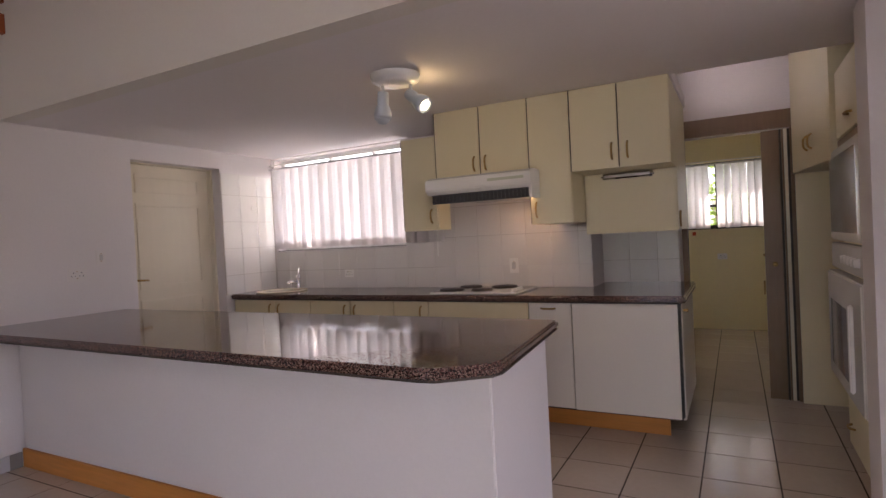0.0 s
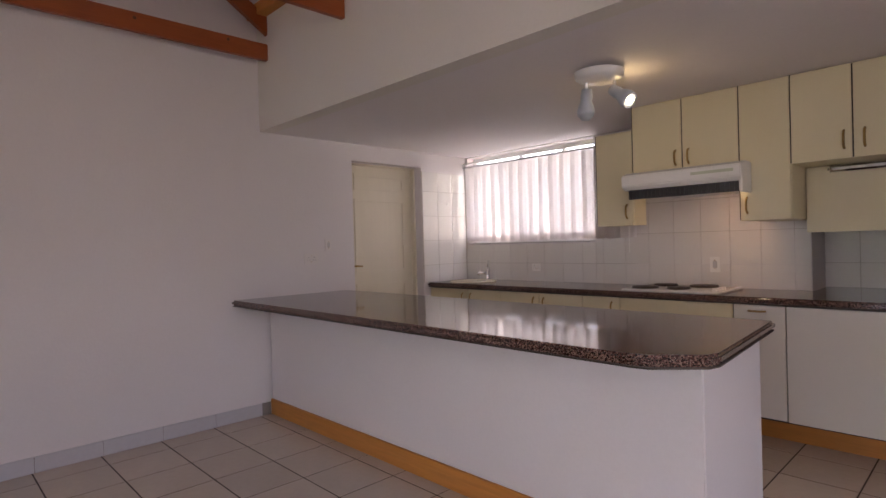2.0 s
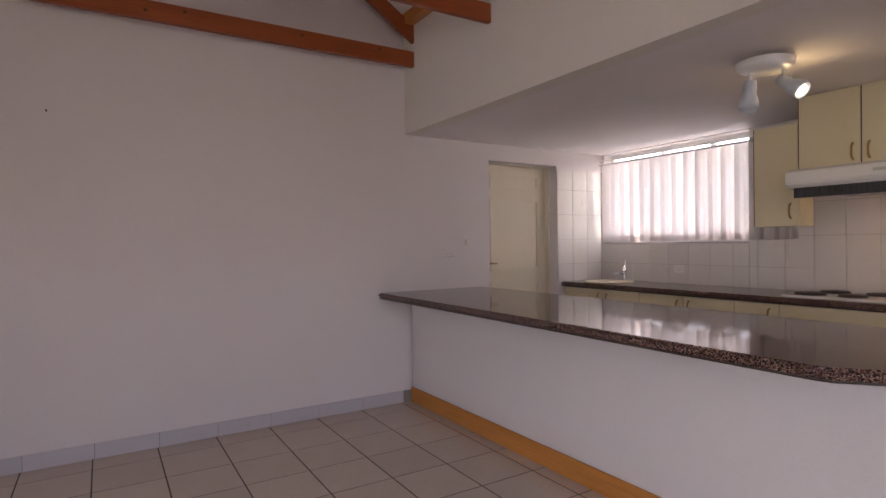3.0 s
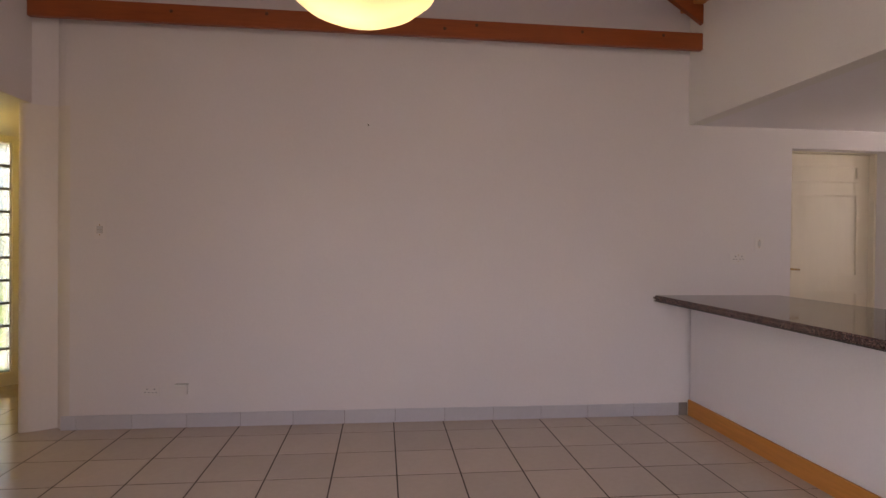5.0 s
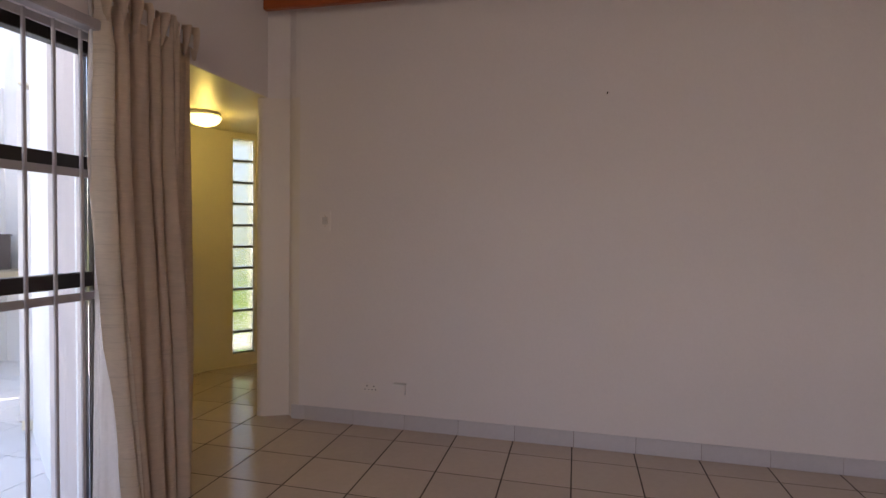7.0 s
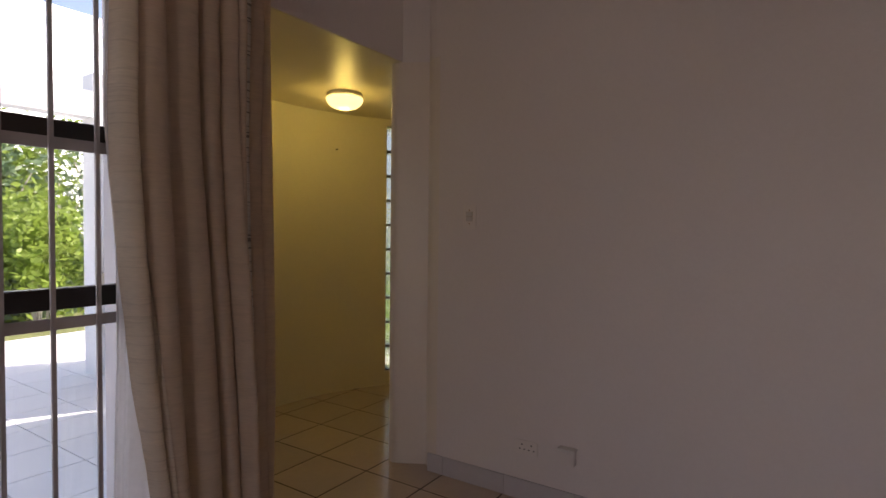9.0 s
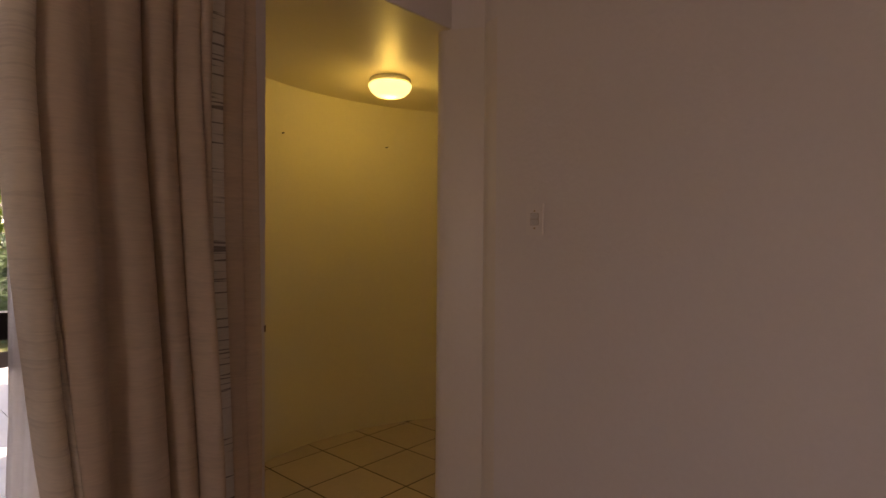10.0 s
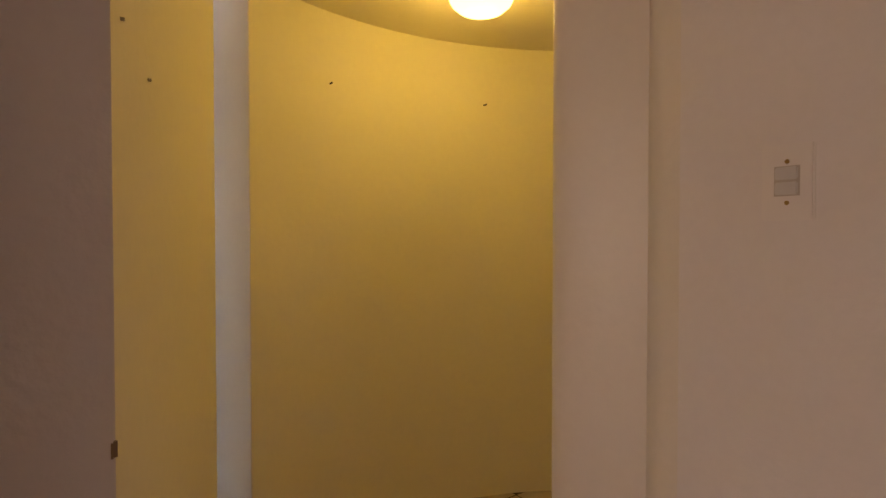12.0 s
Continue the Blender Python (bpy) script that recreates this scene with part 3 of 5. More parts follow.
YF = 5.0
units = [("A", -3.955, -3.061), ("B", -3.061, -2.235), ("C", -2.235, -1.927), ("D", -1.927, -1.156), ("E", -1.156, -0.864), ("F", -0.864, -0.226)]
for key, x0, x1 in units:
    u = thing("base_cabinet", ((x0 + x1) / 2, 5.28, 0), "cream laminate base cabinet with brass handles" if key in "ABCE" else "pale plain-fronted laminate base cabinet", "cabinet", "base cabinets")
    deep = YN - 0.005 if x1 < -0.9 else (YN - 0.005 if key == "E" else YR - 0.005)
    part("body", boxes(((x0, YF + 0.021, 0.150), (x1, deep, 0.858))), EDGE, u, "dark-edged carcass")
    part("kick_board", boxes(((x0, 5.17, 0.0), (x1 - (0.09 if key == "F" else 0), 5.19, 0.150))), PINEX, u, "orange varnished kick board")
    if key in "AB":
        m = -3.456 if key == "A" else -2.644
        door_panel(u, x0, m, YF, 0.165, 0.85, CREAM, m - 0.05, 0.77)
        door_panel(u, m, x1, YF, 0.165, 0.85, CREAM, m + 0.05, 0.77)
    elif key == "C":
        door_panel(u, x0, x1, YF, 0.165, 0.85, CREAM, x1 - 0.06, 0.77)
    elif key == "D":
        door_panel(u, x0, x1, YF, 0.165, 0.85, CREAM)
    elif key == "E":
        door_panel(u, x0, x1, YF, 0.165, 0.85, PALE, (x0 + x1) / 2 - 0.01, 0.815, False)
    else:
        d = part("door", boxes(((x0 + 0.004, YF - 0.012, 0.165), (x1 - 0.006, YF + 0.008, 0.85)), bevel=0.002), PALE, u, "large pale door standing slightly proud")
        part("side_panel", boxes(((x1 + 0.001, YF + 0.04, 0.150), (x1 + 0.016, YR - 0.01, 0.855))), PALE, u)
        # black strip fills in for the dark of the open gap
        part("seal", boxes(((x1 - 0.004, YF + 0.009, 0.17), (x1 + 0.010, YF + 0.039, 0.85))), BLACK, u, "black strip drawn as shade in the door gap")
        part("knob", turned([(0, 0.03), (0.012, 0.026), (0.008, 0.012), (0.008, 0)], (x1 + 0.016, YF + 0.12, 0.80), 12, (1, 0, 0)), BRASS, u, smooth=True)

wt = [(XW - 0.01, 4.97), (-0.20, 4.97), (-0.185, 5.0), (-0.185, YR), (-0.845, YR), (-0.845, YN), (XW - 0.01, YN)]
kw = thing("kitchen_worktop", (-2.0, 5.3, 0.86), "dark speckled granite-look worktop along the kitchen wall", "worktop")
part("top", slab(bmesh.new(), wt, 0.8655, 0.902, 0.011), GRANITE, kw)
part("backing_board", slab(bmesh.new(), [(x - 0.003, y + (0.004 if y < 5.1 else 0)) for x, y in wt], 0.8588, 0.8652, 0.001), EDGE, kw, "dark chipboard backing")

# upper cabinets
YU = 4.885


def upper(label, x0, x1, z0, z1, doors, mat=CREAM, y=YU, back=YN - 0.002):
    u = thing("wall_cabinet", ((x0 + x1) / 2, (y + back) / 2, z0), label, "cabinet", "wall cabinets")
    part("body", boxes(((x0 + 0.001, y + 0.020, z0 + 0.001), (x1 - 0.001, back, z1))), mat, u)
    # dark strips put the shade of the gaps into the colour
    part("shadow_gap", boxes(((x0 - 0.003, y + 0.006, z0 + 0.004), (x0 + 0.0035, y + 0.0195, z1 - 0.002))), EDGE, u, "dark strip drawn as the shade between doors")
    for a, b, hx, hz in doors:
        door_panel(u, a, b, y, z0, z1 - 0.004, mat, hx, hz)
        if b < x1 - 0.01:
            part("shadow_gap", boxes(((b - 0.0035, y + 0.006, z0 + 0.004), (b + 0.0035, y + 0.0195, z1 - 0.006))), EDGE, u)
    return u


sc = upper("small cream wall cabinet beside the window", -2.026, -1.745, 1.373, 2.03, [(-2.026, -1.745, -1.79, 1.47)], back=5.08)
part("mounting_rail", boxes(((-2.02, 5.081, 1.78), (-1.96, YN - 0.009, 1.98))), PALE, sc)
upper("cream double wall cabinet above the cooker hood", -1.745, -1.066, 1.72, ZC - 0.001, [(-1.745, -1.405, -1.445, 1.80), (-1.405, -1.066, -1.362, 1.80)])
upper("tall narrow cream wall cabinet with one brass handle", -1.066, -0.795, 1.369, ZC - 0.001, [(-1.066, -0.795, -1.025, 1.46)])
upper("cream double wall cabinet above a flap", -0.795, -0.220, 1.68, ZC - 0.001, [(-0.795, -0.507, -0.545, 1.78), (-0.507, -0.220, -0.455, 1.78)], back=YR - 0.004)
fl = thing("flap_cabinet", (-0.52, 5.5, 1.29), "cream cabinet with a plain drop flap and strip light", "cabinet")
part("body", boxes(((-0.785, 5.215, 1.292), (-0.222, YR - 0.004, 1.679))), CREAM, fl)
part("flap", boxes(((-0.79, 5.195, 1.288), (-0.232, 5.213, 1.678)), bevel=0.002), CREAM, fl)
pull(fl, -0.212, 5.25, 1.36)
sl = thing("strip_light", (-0.51, 5.17, 1.645), "slim chrome strip light under the wall cabinet", "lamp")
part("housing", boxes(((-0.675, 5.150, 1.636), (-0.347, 5.193, 1.672)), bevel=0.012), CHROME, sl, "chrome housing", True)
part("tube", tube((-0.65, 5.147, 1.654), (-0.372, 5.147, 1.654), 0.009), WHITE, sl, "unlit white tube", True)

# cooker hood
hd = thing("cooker_hood", (-1.36, 5.1, 1.55), "white slimline cooker hood with a dark filter", "cooker hood")
bm = bmesh.new()
v = []
for x in (-1.735, -1.0):
    v.append([bm.verts.new((x, y, z)) for y, z in ((4.70, 1.695), (4.70, 1.625), (4.73, 1.60), (5.55, 1.58), (5.55, 1.719), (4.78, 1.719))])
bm.faces.new(v[0][::-1]), bm.faces.new(v[1])
for i in range(6):
    j = (i + 1) % 6
    bm.faces.new((v[0][i], v[0][j], v[1][j], v[1][i]))
bmesh.ops.recalc_face_normals(bm, faces=bm.faces[:])
bmesh.ops.bevel(bm, geom=bm.edges[:], offset=0.006, segments=2, affect="EDGES")
part("canopy", bm, WHITE, hd)
bm = bmesh.new()
for k in range(26):
    x = -1.70 + k * 0.0262
    box(bm, (x, 4.738, 1.545), (x + 0.0225, 4.745, 1.603))
box(bm, (-1.705, 4.745, 1.54), (-1.02, 4.765, 1.600))
part("filter", bm, STEELD, hd, "dark slatted filter")
part("side_cheek", boxes(((-1.018, 4.72, 1.535), (-1.0, 5.2, 1.61)), bevel=0.004), WHITE, hd)
part("lamp_lens", boxes(((-1.19, 4.85, 1.566), (-1.05, 4.95, 1.577))), HOODG, hd, "glowing warm lamp lens")
part("control_strip", boxes(((-1.28, 4.697, 1.655), (-1.04, 4.701, 1.672))), material("hood_print", (0.50, 0.52, 0.40), 0.4), hd, "printed grey-green control strip")

# hob
hob = thing("electric_hob", (-1.64, 5.26, 0.9), "white enamel electric hob with four dark plates", "hob")
part("tray", slab(bmesh.new(), [(-1.93, 5.03), (-1.25, 5.03), (-1.25, 5.50), (-1.93, 5.50)], 0.903, 0.917, 0.005), WHITE, hob)
for x, y, r in ((-1.80, 5.15, 0.09), (-1.75, 5.38, 0.085), (-1.56, 5.16, 0.075), (-1.47, 5.38, 0.095)):
    part("hot_plate", turned([(0, 0.931), (r * 0.2, 0.931), (r * 0.22, 0.929), (r, 0.931), (r, 0.920), (r + 0.008, 0.918)], (x, y, 0), 28), IRON, hob, smooth=True)
for k in range(4):
    part("knob", turned([(0, 0.938), (0.014, 0.936), (0.017, 0.917)], (-1.295, 5.09 + 0.055 * k, 0), 14), WHITE, hob, smooth=True)

# sink and tap
sk = thing("sink", (-3.62, 5.25, 0.9), "round cream inset sink", "sink")
part("bowl", turned([(0.225, 0.903), (0.232, 0.911), (0.222, 0.916), (0.20, 0.912), (0.19, 0.905), (0.15, 0.904), (0, 0.904)], (-3.60, 5.24, 0), 40), material("cream_enamel", (0.72, 0.64, 0.48), 0.2, bump=0), sk, smooth=True)
tap = thing("mixer_tap", (-3.60, 5.46, 0.9), "chrome mixer tap behind the sink", "tap")
part("body", turned([(0.028, 0.902), (0.026, 0.91), (0.019, 0.93), (0.019, 0.99), (0.023, 1.0), (0.022, 1.03), (0.0, 1.04)], (-3.60, 5.46, 0), 20), CHROME, tap, smooth=True)
bm = tube((-3.60, 5.46, 0.965), (-3.62, 5.36, 0.985), 0.012)
tube((-3.62, 5.36, 0.985), (-3.622, 5.345, 0.965), 0.012, bm)
part("spout", bm, CHROME, tap, smooth=True)
part("lever", tube((-3.60, 5.46, 1.035), (-3.597, 5.475, 1.10), 0.007, r2=0.010), CHROME, tap, smooth=True)


# ---- sockets and switches ----
AGED = material("aged_plate_plastic", (0.735, 0.68, 0.655), 0.4, grain=0.02, patch=0.03, bump=0)
ROCKER = material("grey_switch_plastic", (0.56, 0.53, 0.52), 0.4, bump=0)


def plate(name, label, c, w, h, wall, holes=(), rocker=None, tilt=0, screws=True):
    """A cover plate on a wall: wall 'w' faces +x, 'n' faces -y."""
    t = thing(name, c, label, "switch" if rocker else "socket")
    X, Y, Z = c

    def bx(du0, dv0, du1, dv1, d0, d1):
        if wall == "w":
            return ((X + d0, Y + du0, Z + dv0), (X + d1, Y + du1, Z + dv1))
        return ((X + du0, Y - d1, Z + dv0), (X + du1, Y - d0, Z + dv1))
    part("cover_plate", boxes(bx(-w / 2, -h / 2, w / 2, h / 2, 0, 0.008), bevel=0.003), AGED if wall == "w" else PLASTIC, t)
    for u, v, r in holes:
        at = (X + 0.0085, Y + u, Z + v) if wall == "w" else (X + u, Y - 0.0085, Z + v)
        # black discs stand in for the dark inside the holes
        part("pin_hole", turned([(0, 0.0006), (r, 0.0004), (r, -0.002)], at, 10, (1, 0, 0) if wall == "w" else (0, -1, 0)), BLACK, t)
    if rocker:
        for u, v, rw, rh in rocker:
            part("rocker", boxes(bx(u - rw / 2, v - rh / 2, u + rw / 2, v + rh / 2, 0.008, 0.013), bevel=0.002), ROCKER, t)
            part("rocker_gap", boxes(bx(u - rw / 2 - 0.002, v - rh / 2 - 0.002, u + rw / 2 + 0.002, v + rh / 2 + 0.002, 0.0078, 0.0085)), WGROUT, t)
    if screws:
        for v in (-h * 0.27, h * 0.27):
            at = (X + 0.0085, Y, Z + v) if wall == "w" else (X, Y - 0.0085, Z + v)
            part("screw", turned([(0, 0.001), (0.0035, 0.0006), (0.004, -0.001)], at, 8, (1, 0, 0) if wall == "w" else (0, -1, 0)), BRASS, t)
    return t


THREE = ((0, 0.014, 0.004), (-0.012, -0.008, 0.0035), (0.012, -0.008, 0.0035))
plate("light_switch", "white two-gang light switch beside the hall opening", (XW, -0.911, 1.341), 0.078, 0.122, "w",
      rocker=((0, 0.014, 0.034, 0.020), (0, -0.010, 0.034, 0.020)))
plate("wall_socket", "white double power socket low on the wall", (XW, -0.585, 0.252), 0.12, 0.07, "w",
      holes=[(u - 0.02, v, r) for u, v, r in THREE] + [(u + 0.028, v, r) for u, v, r in THREE], screws=False)
jk = thing("telephone_jack", (XW, -0.372, 0.26), "white telephone jack box low on the wall", "socket")
part("box", boxes(((XW, -0.405, 0.225), (XW + 0.036, -0.340, 0.292)), bevel=0.004), AGED, jk)
part("lid", boxes(((XW, -0.420, 0.292), (XW + 0.046, -0.334, 0.302)), bevel=0.003), WHITE, jk)
plate("wall_socket", "white double power socket above the breakfast bar", (XW - 0.012, 3.67, 1.185), 0.13, 0.09, "w",
      holes=[(u - 0.025, v, r) for u, v, r in THREE] + [(u + 0.028, v, r) for u, v, r in THREE])
plate("light_switch", "white light switch above the breakfast bar", (XW - 0.012, 3.84, 1.298), 0.072, 0.10, "w", rocker=((0, 0, 0.02, 0.035),))
plate("wall_socket", "white power socket on the splashback tiles", (-3.06, YN - 0.010, 1.035), 0.10, 0.07, "n",
      holes=[(u - 0.02, v, r) for u, v, r in THREE] + [(u + 0.022, v, r) for u, v, r in THREE])
plate("cooker_switch", "white cooker switch on the splashback tiles", (-1.45, YN - 0.010, 1.072), 0.072, 0.115, "n", rocker=((0, 0.0, 0.026, 0.045),))
plate("wall_socket", "cream power socket on the scullery wall", (-0.07, 9.196, 0.915), 0.11, 0.075, "n",
      holes=[(u - 0.02, v, r) for u, v, r in THREE] + [(u + 0.022, v, r) for u, v, r in THREE])
for y, z in ((0.865, 2.10),):
    single("nail", tube((XW, y, z), (XW + 0.02, y, z + 0.004), 0.004), EDGE, "small dark old nail in the plaster", "nail")
single("wall_hook", boxes(((XW - 0.006, 5.26, 1.67), (XW + 0.004, 5.285, 1.705)), bevel=0.004), PLASTIC, "small white hook on the tiled wall", "hook")

# ---- panelled door in the west wall ----
dr = thing("panel_door", (XW - 0.17, 4.5, 0), "closed cream panelled door set back in the wall", "door")
dx = XW - 0.16
part("leaf", boxes(((dx - 0.04, 4.125, 0.005), (dx, 4.905, 2.025))), DOORP, dr)
for z0, z1 in ((0.15, 0.93), (1.02, 1.72), (1.80, 1.95)):
    bm = boxes(((dx, 4.215, z0), (dx + 0.012, 4.815, z0 + 0.03)), ((dx, 4.215, z1 - 0.03), (dx + 0.012, 4.815, z1)),
               ((dx, 4.215, z0 + 0.03), (dx + 0.012, 4.245, z1 - 0.03)), ((dx, 4.785, z0 + 0.03), (dx + 0.012, 4.815, z1 - 0.03)), bevel=0.004)
    part("panel_moulding", bm, DOORP, dr)
hn = part("handle_plate", boxes(((dx, 4.160, 0.99), (dx + 0.006, 4.195, 1.15)), bevel=0.002), BRASS, dr)
part("lever", tube((dx + 0.035, 4.178, 1.10), (dx + 0.035, 4.275, 1.095), 0.008), BRASS, hn, smooth=True)
part("spindle", tube((dx, 4.178, 1.10), (dx + 0.035, 4.178, 1.10), 0.008), BRASS, hn, smooth=True)
setting("trim", boxes(((XW - 0.20, 4.106, 0), (XW - 0.11, 4.124, 2.03)), ((XW - 0.20, 4.906, 0), (XW - 0.11, 4.924, 2.03)), ((XW - 0.20, 4.106, 2.027), (XW - 0.11, 4.924, 2.034))), DOORP, "cream door frame")

# ---- kitchen window with vertical blinds ----
def window_frame(name, x0, x1, y, z0, z1, mull, mat):
    w = thing(name, ((x0 + x1) / 2, y, z0), "steel window with clear panes behind vertical blinds", "window")
    w["kind"] = "structure"
    part("window_frame", boxes(((x0, y, z0), (x1, y + 0.04, z0 + 0.04)), ((x0, y, z1 - 0.04), (x1, y + 0.04, z1)), ((x0, y, z0 + 0.04), (x0 + 0.04, y + 0.04, z1 - 0.04)),
                               ((x1 - 0.04, y, z0 + 0.04), (x1, y + 0.04, z1 - 0.04)), *[((m - 0.02, y, z0 + 0.04), (m + 0.02, y + 0.04, z1 - 0.04)) for m in mull],
                               ((x0 + 0.04, y + 0.005, z0 + 0.27), (mull[0] - 0.02, y + 0.035, z0 + 0.30)), ((mull[-1] + 0.02, y + 0.005, z0 + 0.27), (x1 - 0.04, y + 0.035, z0 + 0.30))), mat, w)
    xs = [x0 + 0.02, *mull, x1 - 0.02]
    for a, b in zip(xs, xs[1:]):
        p = part("pane", boxes(((a + 0.01, y + 0.017, z0 + 0.03), (b - 0.01, y + 0.021, z1 - 0.03))), GLASS, w)
        p.visible_shadow = False
    part("window_sill", boxes(((x0, y - 0.10, z0 - 0.008), (x1, y, z0 + 0.002))), ALU, w, "dark sill")


def blinds(x0, x1, y, z0, z1, n, skip=(), turn=25, w=0.089):
    b = thing("vertical_blind", ((x0 + x1) / 2, y, z0), "white fabric vertical blind hanging closed from a chrome rail", "blind", "vertical blinds")
    part("headrail", boxes(((x0 - 0.05, y - 0.02, z1), (x1 + 0.02, y + 0.02, z1 + 0.018)), bevel=0.004), CHROME, b)
    part("top_rail", boxes(((x0 - 0.05, y - 0.015, z1 + 0.042), (x1 + 0.02, y + 0.015, z1 + 0.054)), bevel=0.003), PLASTIC, b)
    step = (x1 - x0) / n
    for k in range(n):
        if k in skip:
            continue
        bm = bmesh.new()
        a = radians(turn + 6 * math.sin(k * 2.3))
        rows = []
        for j in range(5):
            u = -0.5 + j / 4
            px, py = u * w * math.cos(a), u * w * math.sin(a) + 0.14 * w * (1 - 4 * u * u)
            rows.append([bm.verts.new((x0 + step * (k + 0.5) + px, y + py, z)) for z in (z0 + 0.004 * math.sin(k * 1.7), z0 + 0.03, z1)])
        for p, q in zip(rows, rows[1:]):
            for i in range(2):
                bm.faces.new((p[i], q[i], q[i + 1], p[i + 1]))
        bmesh.ops.solidify(bm, geom=bm.faces[:], thickness=0.0012)
        slat = part("slat", bm, BLIND, b)
        bm = bmesh.new()
        rows = []
        for j in range(5):
            u = (-0.5 + j / 4) * 0.98
            px, py = u * w * math.cos(a), u * w * math.sin(a) + 0.14 * w * (1 - 4 * u * u) - 0.0015
            rows.append([bm.verts.new((x0 + step * (k + 0.5) + px, y + py, z)) for z in (z0 + 0.004 * math.sin(k * 1.7) - 0.001, z0 + 0.055)])
        for p, q in zip(rows, rows[1:]):
            bm.faces.new((p[0], q[0], q[1], p[1]))
        bmesh.ops.solidify(bm, geom=bm.faces[:], thickness=0.001)
        part("weight_pocket", bm, BLIND, slat)
    return b


window_frame("window_1", -3.93, -2.43, YN + 0.10, 1.27, 2.175, (-3.3, -2.8), WHITE)
blinds(-3.90, -2.05, YN - 0.045, 1.29, 2.062, 16, w=0.127, turn=24)
window_frame("window_2", -0.62, 0.75, 9.27, 1.27, 2.10, (-0.1, 0.3), ALU)
blinds(-0.52, 0.48, 9.15, 1.275, 2.06, 12, skip=(4,), w=0.089)
single("blind_cord", tube((-2.10, YN - 0.05, 1.55), (-2.10, YN - 0.05, 1.17), 0.004), PLASTIC, "white blind cord with a weight", "cord")

# ---- ceiling spotlights ----
sp = thing("ceiling_spotlight", (-1.44, 3.93, 2.0), "white round ceiling spotlight with two swivel heads, one lit", "lamp")
part("base_plate", turned([(0, 2.115), (0.09, 2.118), (0.122, 2.135), (0.130, 2.165)], (-1.44, 3.93, 0), 40), WHITE, sp, smooth=True)
for sx, lit, aim in ((-1.50, False, (-0.06, -0.03, -1.0)), (-1.375, True, (0.78, -0.12, -0.60))):
    hx, hy = sx, 3.90 if not lit else 3.97
    part("arm", tube((hx, hy, 2.125), (hx, hy, 2.045), 0.008), WHITE, sp, smooth=True)
    d = Vector(aim).normalized()
    top = Vector((hx, hy, 2.06)) - d * 0.02
    h = part("head", turned([(0, -0.005), (0.028, 0.0), (0.032, 0.045), (0.028, 0.06), (0.040, 0.085), (0.046, 0.115), (0.042, 0.140), (0.037, 0.136), (0, 0.125)], top, 24, d), SPOTP, sp, smooth=True)
    if lit:
        part("bulb", turned([(0, 0.148), (0.014, 0.146), (0.025, 0.139), (0.025, 0.126)], top, 20, d), BULB, h, "glowing reflector bulb", True)
    else:
        part("bulb", turned([(0, 0.165), (0.022, 0.160), (0.037, 0.142), (0.037, 0.132)], top, 20, d), SPOTP, h, "unlit bulb", True)

# ---- doorway with folding door ----
fd = thing("doorway_frame", (0.09, 6.2, 0), "dark brown timber scullery door frame", "door frame")
part("lintel", boxes(((-0.284, YD - 0.03, 1.985), (0.50, YD + 0.10, 2.118)), bevel=0.004), BROWN, fd)
part("jamb", boxes(((-0.284, YD - 0.02, 0), (-0.245, YD + 0.10, 1.985)), bevel=0.003), BROWN, fd)
part("jamb", boxes(((0.452, YD - 0.02, 0), (0.499, YD + 0.10, 1.985)), bevel=0.003), BROWN, fd)
fo = thing("folding_door", (0.36, 6.22, 0), "brown folding door pushed open against the frame", "door")
for k, (x0, x1, y0, y1, m) in enumerate(((0.272, 0.385, 6.16, 6.185, BROWN), (0.387, 0.398, 6.15, 6.26, EDGE), (0.400, 0.412, 6.15, 6.26, BROWN), (0.414, 0.434, 6.145, 6.26, DOORP), (0.436, 0.450, 6.155, 6.26, EDGE))):
    part("leaf", boxes(((x0, y0, 0.012), (x1, y1, 1.972)), bevel=0.002), m, fo)
part("latch", turned([(0, 0.02), (0.014, 0.016), (0.018, 0.0)], (0.335, 6.158, 1.00), 14, (0, -1, 0)), BRASS, fo, "round brass latch", True)
pull(fo, 0.262, 6.17, 0.83)
single("wall_sticker", boxes(((-0.40, 9.192, 1.19), (-0.36, 9.1985, 1.235))), ORANGE, "small red-brown label on the scullery wall", "label")
single("tap_valve", turned([(0, 0.05), (0.02, 0.045), (0.022, 0.02), (0.012, 0.0)], (0.39, 9.195, 0.92), 12, (0, -1, 0)), BRASS, "small brass valve on the scullery wall", "valve")

# ---- oven tower ----
XO = 0.60
ov = thing("oven_tower", (0.9, 4.84, 0), "tall cream unit with built-in white microwave and oven", "cabinet")
part("body", boxes(((XO + 0.02, 4.41, 0.08), (1.24, 5.25, 2.12))), CREAM, ov)
part("top_door", boxes(((XO, 4.425, 1.745), (XO + 0.018, 5.235, 2.11)), bevel=0.002), CREAM, ov)
pull(ov, 4.80, XO, 1.82, False, "x")
part("trim_rail", boxes(((XO + 0.004, 4.42, 1.70), (XO + 0.018, 5.24, 1.735))), BROWN, ov, "brown trim rail")
mw = part("microwave", boxes(((XO - 0.025, 4.44, 1.19), (XO + 0.02, 5.36, 1.685)), bevel=0.008), WHITE, ov, "white built-in microwave")
part("door_glass", boxes(((XO - 0.029, 4.56, 1.235), (XO - 0.0255, 5.32, 1.64)), bevel=0.001), MIRRORG, mw, "mirror-dark glass")
cp = part("control_panel", boxes(((XO - 0.025, 4.44, 1.035), (XO + 0.02, 5.37, 1.175)), bevel=0.006), WHITE, ov, "white control panel")
